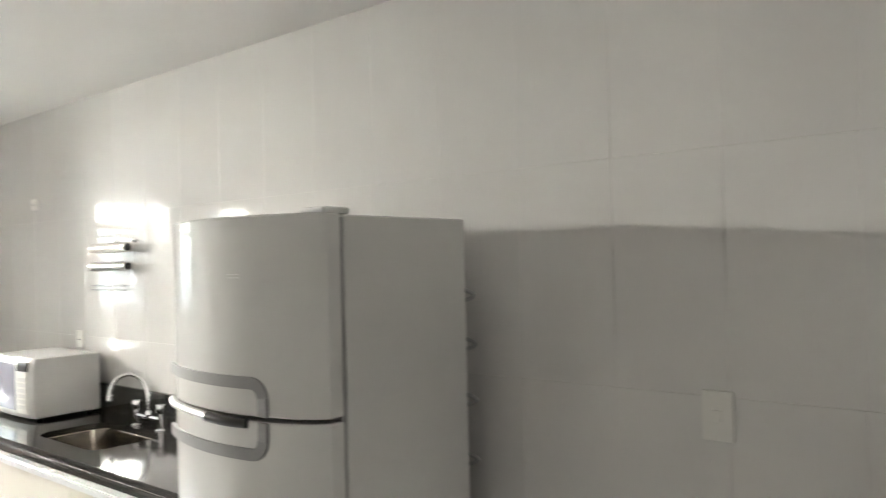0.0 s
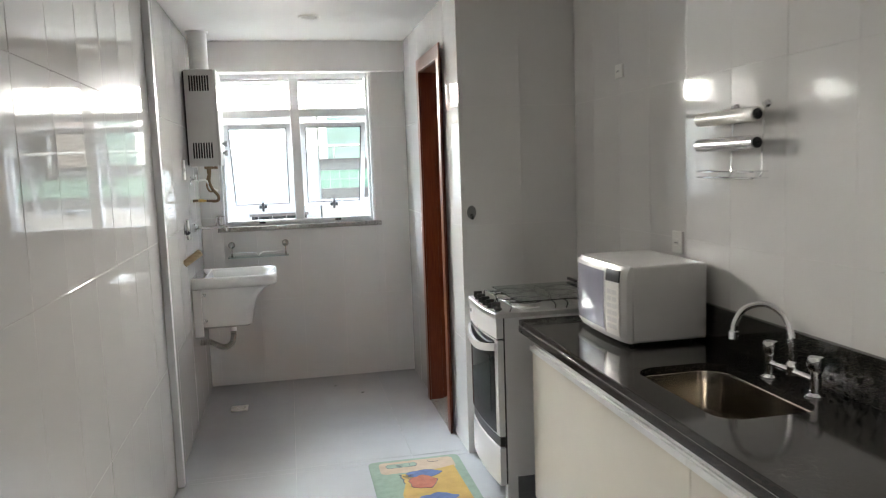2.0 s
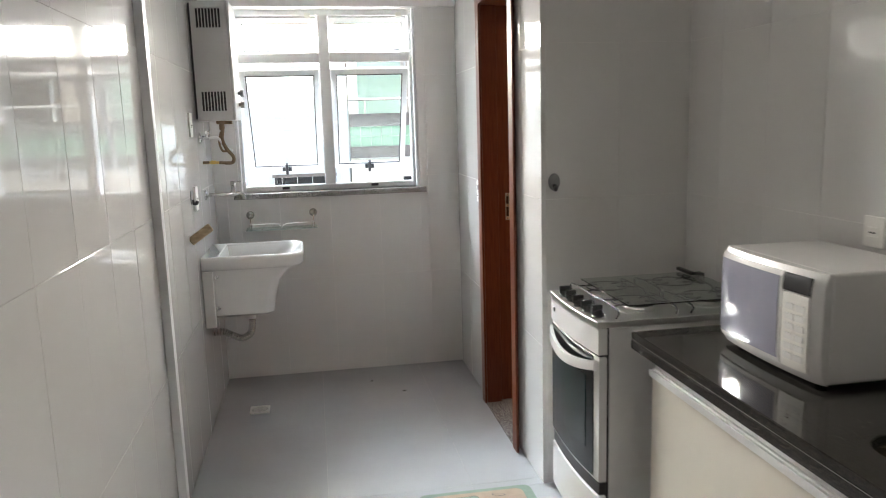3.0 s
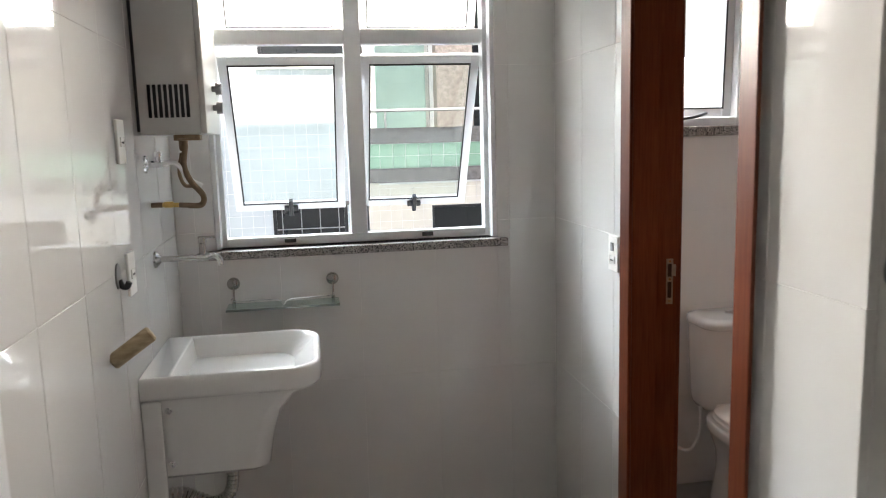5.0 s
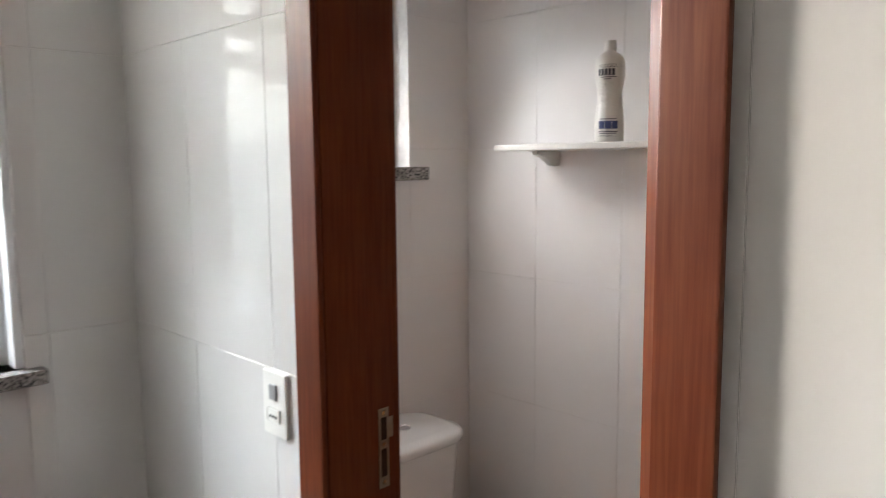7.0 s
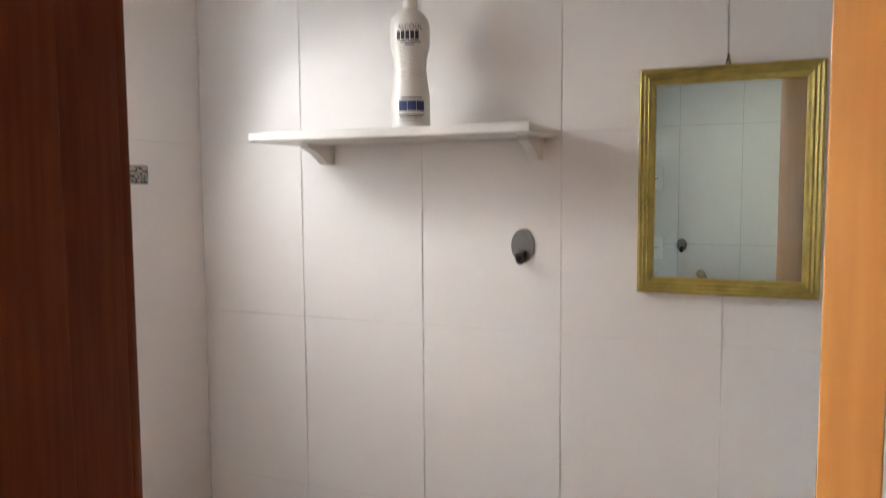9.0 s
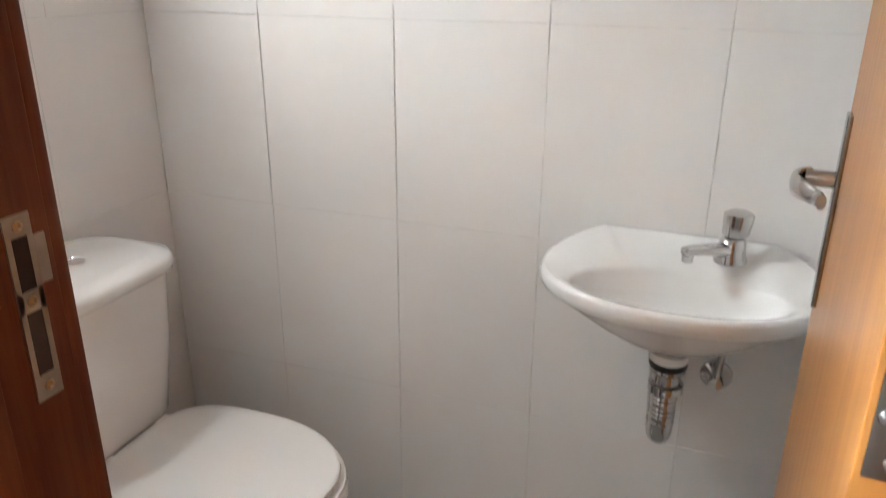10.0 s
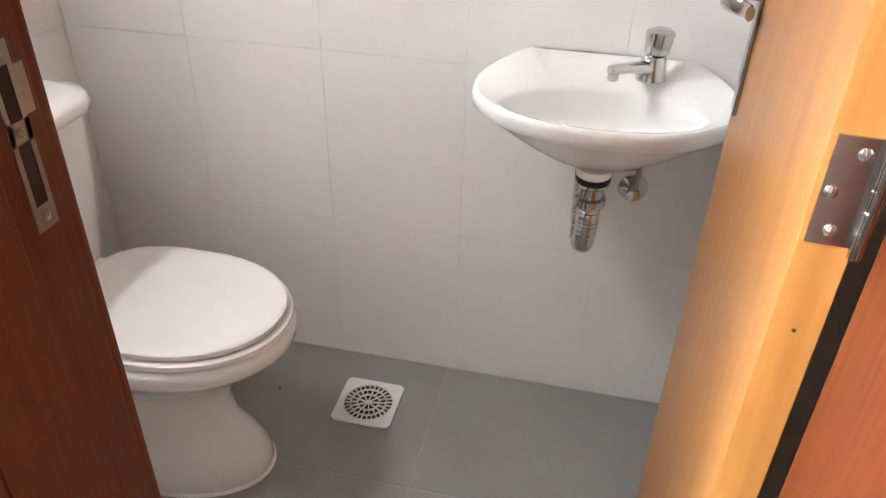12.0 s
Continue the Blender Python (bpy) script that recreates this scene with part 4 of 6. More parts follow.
def floor_mat():
    x0, x1, y0, y1 = -1.155, -0.685, 4.62, 5.40
    m = thing("floor_mat", (-0.92, 5.0, 0), "sage kitchen mat with yellow and blue print on the floor", "mat")
    part("cloth", slab(rounded(x0, x1, y0, y1, 0.035), 0.0008, 0.0065, 0.002), MAT_GREEN, m)
    def patch(name, pts, mat, z, lab):
        part(name, slab(pts, 0.0064, z), mat, m, lab)
    def oval(cx, cy, a, b, n=26, wob=0.0, tilt=0.0):
        out = []
        for i in range(n):
            t = 2 * math.pi * i / n
            r = 1 + wob * math.sin(5 * t + 1) + wob * 0.6 * math.sin(9 * t)
            px, py = a * r * math.cos(t), b * r * math.sin(t)
            out.append((cx + px * math.cos(tilt) - py * math.sin(tilt), cy + px * math.sin(tilt) + py * math.cos(tilt)))
        return out
    patch("sand_print", rounded(x0 + 0.05, x1 - 0.04, y1 - 0.17, y1 - 0.025, 0.03), MAT_SAND, 0.0069, "sand-coloured printed field")
    patch("yellow_print", [(x0 + 0.13, y0 + 0.05), (x1 - 0.04, y0 + 0.05), (x1 - 0.05, y1 - 0.14), (x1 - 0.10, y1 - 0.155), (x0 + 0.26, y1 - 0.185), (x0 + 0.14, y1 - 0.19), (x0 + 0.15, y1 - 0.30), (x0 + 0.12, y1 - 0.42)], MAT_YELLOW, 0.0073, "yellow printed field")
    patch("jar_outline", rounded(x0 + 0.0825, x0 + 0.2375, y1 - 0.1025, y1 - 0.0525, 0.022), BAR_INK, 0.0071, "dark printed outline")
    patch("jar_print", rounded(x0 + 0.085, x0 + 0.235, y1 - 0.10, y1 - 0.055, 0.02), MAT_GREEN, 0.0073, "sage printed jar shape")
    for k in range(2):
        patch("jar_bar", rounded(x0 + 0.135, x0 + 0.170, y1 - 0.074 - 0.014 * k, y1 - 0.068 - 0.014 * k, 0.002), BAR_INK, 0.0076, "dark printed bar")
    patch("yellow_outline", [(x0 + 0.136, y1 - 0.19), (x0 + 0.146, y1 - 0.20), (x0 + 0.140, y1 - 0.225), (x0 + 0.152, y1 - 0.25), (x0 + 0.146, y1 - 0.28), (x0 + 0.150, y1 - 0.30), (x0 + 0.145, y1 - 0.30), (x0 + 0.141, y1 - 0.28), (x0 + 0.146, y1 - 0.25), (x0 + 0.135, y1 - 0.225), (x0 + 0.140, y1 - 0.20), (x0 + 0.132, y1 - 0.192)], BAR_INK, 0.0079, "dark printed outline")
    patch("hair_outline", oval(x0 + 0.255, y1 - 0.205, 0.0885, 0.0455, wob=0.06, tilt=-0.05), BAR_INK, 0.0075, "dark printed outline")
    patch("face_outline", oval(x0 + 0.235, y1 - 0.30, 0.0685, 0.0785, wob=0.08), BAR_INK, 0.00745, "dark printed outline")
    patch("jar_lid_print", oval(x0 + 0.222, y1 - 0.077, 0.02, 0.026), BAR_INK, 0.0076, "printed outline")
    patch("jar_lid_fill", oval(x0 + 0.222, y1 - 0.077, 0.0175, 0.0235), MAT_GREEN, 0.0079, "printed lid")
    patch("leaf_print", oval(x0 + 0.325, y1 - 0.062, 0.028, 0.010, tilt=-0.25), BAR_INK, 0.0073, "dark printed oval")
    patch("leaf_fill", oval(x0 + 0.325, y1 - 0.062, 0.024, 0.0075, tilt=-0.25), MAT_SAND, 0.0076, "pale printed oval")
    patch("blue_print", oval(x0 + 0.255, y1 - 0.205, 0.085, 0.042, wob=0.06, tilt=-0.05), MAT_BLUE, 0.0077, "blue printed patch")
    patch("coral_print", oval(x0 + 0.235, y1 - 0.30, 0.065, 0.075, wob=0.08), MAT_RED, 0.0080, "coral printed patch")
    patch("blue_print", oval(x0 + 0.27, y1 - 0.50, 0.09, 0.06, wob=0.1), MAT_BLUE, 0.0077, "blue printed patch")
    for k in range(5):
        patch("stroke_print", [(x0 + 0.150 + 0.006 * k, y1 - 0.215 - 0.012 * k), (x0 + 0.200, y1 - 0.200 - 0.006 * k), (x0 + 0.200, y1 - 0.2025 - 0.006 * k), (x0 + 0.150 + 0.006 * k, y1 - 0.2185 - 0.012 * k)], BAR_INK, 0.0083, "dark printed stroke")


roll_holder()
outlet("x", XR, -1, 4.348, 1.183, 0.076, 0.085, "socket", "white wall socket above the counter")
outlet("x", XR, -1, 4.86, 1.90, 0.075, 0.06, "socket", "white wall socket high above the stove")
outlet("x", XR, -1, 1.130, 1.155, 0.076, 0.12, "rocker", "white rocker switch on the tiled wall", "light_switch")
outlet("x", XD, -1, 6.520, 1.140, 0.074, 0.115, "rocker socket grey", "white switch and socket plate beside the bathroom door", "light_switch")
outlet("x", XL, 1, 6.395, 1.536, 0.075, 0.118, "socket", "white wall socket below the water heater")
outlet("x", XL, 1, 6.390, 1.180, 0.075, 0.118, "socket", "white wall socket above the laundry tub")
wall_hook("y", YB, -1, -0.568, 1.268, "grey oval adhesive hook on the tiled wall by the stove")
wall_hook("x", XL, 1, 6.262, 1.194, "grey oval adhesive hook above the laundry tub")
wall_hook("x", XF, -1, 6.318, 1.375, "grey oval adhesive hook on the bathroom tiles")
ceiling_lamp(-1.045, 3.51, 0.145, "round white ceiling light, switched off")
ceiling_lamp(-1.30, 6.25, 0.065, "small round ceiling light, switched off")
floor_mat()


# ---------------------------------------------------------------- laundry corner
def water_heater():
    h = thing("water_heater", (XL, 6.78, 1.55), "white gas water heater with slotted sides on the tiled wall", "water heater")
    x0, x1, y0, y1, z0, z1 = XL + 0.012, -1.895, 6.62, 6.95, 1.556, 2.152
    # black filler that paints the shaded gap between casing and wall
    part("back_gap_shade", cube(XL + 0.001, XL + 0.0115, y0 + 0.01, y1 - 0.01, z0 + 0.01, z1 - 0.01), BLACK_PLASTIC, h, "black strip standing for the shaded gap behind the casing")
    # side panel with two grilles of slots
    slots = []
    for zs in (z0 + 0.055, z1 - 0.125):
        for k in range(8):
            xa = x0 + 0.026 + k * 0.0155
            slots.append((xa, xa + 0.0105, zs - 0.006, zs + 0.092))
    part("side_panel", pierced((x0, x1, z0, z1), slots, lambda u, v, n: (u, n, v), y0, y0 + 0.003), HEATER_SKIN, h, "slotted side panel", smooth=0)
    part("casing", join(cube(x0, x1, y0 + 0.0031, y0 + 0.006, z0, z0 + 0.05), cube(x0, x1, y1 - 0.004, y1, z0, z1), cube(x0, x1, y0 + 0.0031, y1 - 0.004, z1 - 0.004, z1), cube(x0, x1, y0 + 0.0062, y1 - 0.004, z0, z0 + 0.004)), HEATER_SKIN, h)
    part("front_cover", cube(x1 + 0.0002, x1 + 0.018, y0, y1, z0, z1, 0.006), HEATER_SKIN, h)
    part("burner_box", cube(x0 + 0.01, x1 - 0.02, y0 + 0.05, y1 - 0.03, z0 + 0.03, z1 - 0.03), BLACK_PLASTIC, h, "dark inner burner box")
    for z in (1.70, 1.64):
        part("dial", join(cyl((x1 + 0.018, 6.80, z), (x1 + 0.030, 6.80, z), 0.010, n=14), lathe((x1 + 0.030, 6.80, z), (1, 0, 0), [(0.02, 0), (0.019, 0.018), (0.001, 0.019)], 16)), GREY_PLASTIC, h, "grey control dial")
    part("flue", lathe((-1.985, 6.74, z1), (0, 0, 1), [(0.064, 0.0), (0.064, 0.01), (0.058, 0.012), (0.058, ZC - z1 - 0.012), (0.068, ZC - z1 - 0.011), (0.068, ZC - z1 - 0.001)], 28), ALU_RAW, h, "aluminium flue pipe up to the ceiling")
    part("connector", join(lathe((-1.965, 6.72, z0), (0, 0, -1), [(0.028, 0), (0.028, 0.012), (0.014, 0.014), (0.014, 0.04), (0.011, 0.05)], 16), cube(-1.99, -1.91, 6.70, 6.75, z0 - 0.018, z0 - 0.0005, 0.003)), OLD_BRASS, h, "tarnished brass connector")
    part("gas_hose", tube([(-1.962, 6.72, 1.51), (-1.968, 6.72, 1.46), (-1.950, 6.72, 1.41), (-1.918, 6.73, 1.365), (-1.925, 6.735, 1.335), (-1.965, 6.74, 1.333)], 0.0095, n=12), OLD_BRASS, h, "tarnished flexible gas hose")
    part("water_hose", tube([(-2.03, 6.70, 1.468), (-1.99, 6.71, 1.468), (-1.965, 6.725, 1.43), (-1.945, 6.735, 1.41), (-1.92, 6.74, 1.395)], 0.007, n=10), ALU_RAW, h, "braided steel water hose")
    part("loop_hose", tube([(-1.972, 6.72, 1.50), (-1.985, 6.73, 1.44), (-1.972, 6.73, 1.40), (-1.95, 6.735, 1.395)], 0.006, n=10), OLD_BRASS, h)
    part("stop_valve", join(lathe((XL + 0.0005, 6.70, 1.468), (1, 0, 0), [(0.028, 0), (0.026, 0.006), (0.011, 0.010), (0.011, 0.05)], 20), lathe((XL + 0.04, 6.70, 1.47), (0, 0, 1), [(0.008, 0), (0.008, 0.02), (0.012, 0.022), (0.010, 0.036), (0.001, 0.037)], 12)), CHROME, h, "chrome stop valve")
    part("gas_valve", join(cyl((-2.045, 6.745, 1.338), (-1.995, 6.742, 1.336), 0.0075, n=14), cube(-2.04, -2.012, 6.735, 6.753, 1.329, 1.348, 0.003)), BRASS, h, "yellow brass gas valve")
    part("gas_pipe", cyl((XL + 0.0005, 6.745, 1.338), (-2.046, 6.745, 1.338), 0.0085, n=14), OLD_BRASS, h)
    part("hose_ferrule", cyl((-1.994, 6.742, 1.336), (-1.962, 6.74, 1.334), 0.0085, n=14), OLD_BRASS, h)


def wall_tap():
    t = thing("wall_tap", (XL, 6.73, 1.165), "chrome wall tap reaching over the laundry tub", "tap")
    part("rosette", lathe((XL + 0.0005, 6.73, 1.166), (1, 0, 0), [(0.027, 0), (0.026, 0.006), (0.018, 0.012), (0.010, 0.02)], 22), TAP_CHROME, t)
    part("extension_pipe", cyl((XL + 0.018, 6.73, 1.166), (-1.945, 6.73, 1.166), 0.0095), TAP_CHROME, t)
    part("valve_body", join(cyl((-1.95, 6.73, 1.166), (-1.915, 6.73, 1.166), 0.0135), cyl((-1.932, 6.73, 1.166), (-1.932, 6.73, 1.212), 0.0115), tube([(-1.92, 6.73, 1.166), (-1.895, 6.73, 1.170), (-1.88, 6.73, 1.155), (-1.878, 6.73, 1.138)], 0.009, n=12)), TAP_CHROME, t)
    part("lever", join(cyl((-1.932, 6.73, 1.21), (-1.932, 6.73, 1.232), 0.014, 0.012, bev=0.003), cube(-1.945, -1.890, 6.722, 6.738, 1.226, 1.235, 0.003)), TAP_CHROME, t)


def laundry_tub():
    t = thing("laundry_tub", (XL, 6.59, 0.5), "white ceramic laundry tub hung on the tiled wall", "laundry tub")
    x0, x1, y0, y1 = XL + 0.002, -1.575, 6.372, 6.85

    def out(i, r):
        """Outline square at the wall and rounded at the front."""
        p = []
        r += 0.03
        a0, a1, b0, b1 = x0, x1 - i, y0 + i, y1 - i
        for cx, cy, a in ((a1 - r, b1 - r, 0), (a1 - r, b0 + r, 270)):
            p.append([(cx + r * math.cos(radians(a + 90 * k / 8)), cy + r * math.sin(radians(a + 90 * k / 8))) for k in range(9)])
        return p[1] + p[0] + [(a0, b1), (a0, b0)]
    rings = []
    for i, z, r in ((0.030, 0.808, 0.06), (0.010, 0.814, 0.06), (0.001, 0.826, 0.07), (0.0, 0.864, 0.07), (0.003, 0.875, 0.068), (0.008, 0.881, 0.066), (0.0125, 0.882, 0.065)):
        rings.append([Vector((x, y, z)) for x, y in out(i, r)])

    def inner(i, wall_gap, z, r, front=0.0):
        """Bowl outline: a ledge at the wall, a slope that leans back at the front."""
        p = [Vector((max(x, x0 + wall_gap), y, z)) for x, y in out(i, r)]
        xa, xb = x0 + wall_gap, x1 - i
        return [Vector((xa + (v.x - xa) * (xb - xa - front) / (xb - xa), v.y, v.z)) for v in p]
    for i, g, z, r, k in ((0.015, 0.074, 0.8815, 0.070, 0), (0.020, 0.079, 0.872, 0.072, 0.004), (0.034, 0.088, 0.82, 0.08, 0.045), (0.046, 0.100, 0.74, 0.085, 0.105), (0.060, 0.112, 0.64, 0.08, 0.15), (0.12, 0.15, 0.600, 0.05, 0.15)):
        rings.append(inner(i, g, z, r, k))
    part("rim", loft(rings, cap=False), CERAMIC, t, smooth=70)
    b = bmesh.new()
    b.faces.new([b.verts.new(p) for p in inner(0.12, 0.15, 0.600, 0.05, 0.15)])
    part("basin_bottom", b, CERAMIC, t)

    def sh(z, dx, dy, r):
        a1, b0, b1 = x1 - dx, y0 + dy, y1 - dy
        p = []
        for cx, cy, a in ((a1 - r, b0 + r, 270), (a1 - r, b1 - r, 0)):
            p += [Vector((cx + r * math.cos(radians(a + 90 * k / 8)), cy + r * math.sin(radians(a + 90 * k / 8)), z)) for k in range(9)]
        return p + [Vector((x0 + 0.02, b1, z)), Vector((x0 + 0.02, b0, z))]
    part("basin", loft([sh(0.812, 0.032, 0.024, 0.05), sh(0.795, 0.075, 0.030, 0.05), sh(0.74, 0.125, 0.04, 0.05), sh(0.66, 0.150, 0.045, 0.05), sh(0.572, 0.165, 0.052, 0.05), sh(0.558, 0.185, 0.07, 0.04)]), CERAMIC, t)
    for q in (y0 + 0.004, y1 - 0.028):
        part("wall_bracket", cube(XL + 0.001, XL + 0.055, q, q + 0.022, 0.52, 0.812, 0.006, 3), CERAMIC, t)
    for z in (0.775, 0.615):
        part("bolt", lathe((-2.012, y0 + 0.036, z), (0, -1, 0), [(0.011, 0), (0.011, 0.004), (0.007, 0.005), (0.006, 0.014), (0.001, 0.015)], 6), CHROME, t)
    part("drain_fitting", lathe((-1.87, 6.58, 0.559), (0, 0, -1), [(0.030, 0), (0.030, 0.02), (0.022, 0.024), (0.022, 0.05)], 18), ALU_RAW, t)
    path = smooth_path([(-1.87, 6.58, 0.53), (-1.87, 6.58, 0.47), (-1.885, 6.58, 0.425), (-1.93, 6.58, 0.405), (-1.98, 6.58, 0.425), (-2.02, 6.58, 0.445), (XL + 0.001, 6.58, 0.445)], 12)
    part("drain_hose", tube(path, 0.02, n=12, steps=0, radii=lambda q: 0.0185 + 0.0025 * math.sin(q * 150)), STEEL, t, "dull chromed corrugated drain hose")


def glass_shelf():
    g = thing("glass_shelf", (-1.70, YW, 0.925), "small glass shelf with chrome holders below the window", "shelf")
    part("shelf_glass", cube(-1.907, -1.496, 7.00, YW - 0.012, 0.921, 0.929, 0.001), SHELF_GLASS, g, "greenish glass plate")
    for x in (-1.886, -1.517):
        part("holder", join(lathe((x, YW - 0.0005, 1.003), (0, -1, 0), [(0.024, 0), (0.024, 0.008), (0.019, 0.016), (0.008, 0.02), (0.001, 0.0205)], 24), tube([(x, YW - 0.015, 0.99), (x, YW - 0.022, 0.96), (x, YW - 0.03, 0.93)], 0.004, n=8), cyl((x, YW - 0.03, 0.930), (x, YW - 0.03, 0.945), 0.007, n=12)), STEEL, g)
    part("rail", tube([(-1.886, YW - 0.03, 0.955), (-1.88, 7.02, 0.958), (-1.76, 7.012, 0.958), (-1.715, 7.012, 0.952), (-1.700, 7.012, 0.935), (-1.685, 7.012, 0.952), (-1.64, 7.012, 0.958), (-1.523, 7.02, 0.958), (-1.517, YW - 0.03, 0.955)], 0.0022, n=8, steps=4), CHROME, g, "thin wire rail")


def wall_peg():
    return single("wall_peg", join(cyl((XL + 0.0005, 6.14, 1.000), (XL + 0.094, 6.163, 1.064), 0.0205, n=16, bev=0.004)), WOOD_PEG, "worn pale wooden peg sticking out of the tiles", "peg")


def floor_drain(x, y, s, mat, label, z=0.0):
    d = thing("floor_drain", (x, y, z), label, "floor drain")
    z0, z1 = z + 0.0002, z + 0.006
    h = s / 2
    # plate with a round of slots, built as rings and ribs
    n = 48
    R = s * 0.405
    b = bmesh.new()
    sq = []
    for i in range(n):
        t = 2 * math.pi * (i + 0.5) / n
        k = h / max(abs(math.cos(t)), abs(math.sin(t)))
        sq.append((x + k * math.cos(t), y + k * math.sin(t)))
    ci = [(x + R * math.cos(2 * math.pi * (i + 0.5) / n), y + R * math.sin(2 * math.pi * (i + 0.5) / n)) for i in range(n)]
    rim = loft([[Vector((p[0], p[1], z0)) for p in sq], [Vector((p[0], p[1], z1)) for p in sq], [Vector((p[0], p[1], z1)) for p in ci], [Vector((p[0], p[1], z0)) for p in ci]], cap=False)
    b.free()
    part("plate", rim, mat, d)
    rings = []
    for r0, r1 in ((0.71, 0.755), (0.42, 0.465), (0.0, 0.10)):
        rings.append(loft([[Vector((x + q * R * math.cos(2 * math.pi * i / n), y + q * R * math.sin(2 * math.pi * i / n), zz)) for i in range(n)] for q, zz in ((max(r0, 0.001), z0), (max(r0, 0.001), z1 - 0.0006), (r1, z1 - 0.0006), (r1, z0))], cap=False))
    ribs = []
    for a, b2, k in ((0.74, 1.03, 28), (0.45, 0.72, 18), (0.11, 0.42, 9)):
        for i in range(k):
            t = 2 * math.pi * i / k
            u, v = Vector((math.cos(t), math.sin(t), 0)), Vector((-math.sin(t), math.cos(t), 0))
            w = 0.022 * R
            c = Vector((x, y, 0))
            ribs.append(loft([[c + u * (q * R) + v * w + Vector((0, 0, zz)) for q, zz in ((a, z0), (b2, z0), (b2, z1 - 0.0008), (a, z1 - 0.0008))], [c + u * (q * R) - v * w + Vector((0, 0, zz)) for q, zz in ((a, z0), (b2, z0), (b2, z1 - 0.0008), (a, z1 - 0.0008))]]))
    part("grate", join(*rings, *ribs), mat, d)
    # no hole below the grate: a flat black disc paints its shade
    part("well_shade", cyl((x, y, z + 0.0001), (x, y, z + 0.0012), R, n=32), BLACK_PLASTIC, d, "thin black disc standing for the shade in the drain", smooth=0)


def crumb(x, y, a, s):
    pts = [(x + s * k * math.cos(a + t) * 1.6, y + s * k * math.sin(a + t)) for t, k in ((0, 1.0), (0.9, 0.7), (1.9, 0.55), (3.1, 1.1), (4.2, 0.6), (5.3, 0.75))]
    single("crumb", slab(pts, 0.0003, 0.003), DIRT, "small dark dry crumb on the floor", "debris", group="crumbs on the floor", at=(x, y, 0.0003))


crumb(-1.228, 6.865, 0.3, 0.005)
crumb(-1.056, 6.655, 0.5, 0.008)
crumb(0.318, 6.641, 1.1, 0.003)
water_heater()
wall_tap()
laundry_tub()
glass_shelf()
wall_peg()
floor_drain(-1.86, 6.548, 0.105, LIGHT_PLASTIC, "square white floor drain cover in the laundry corner")


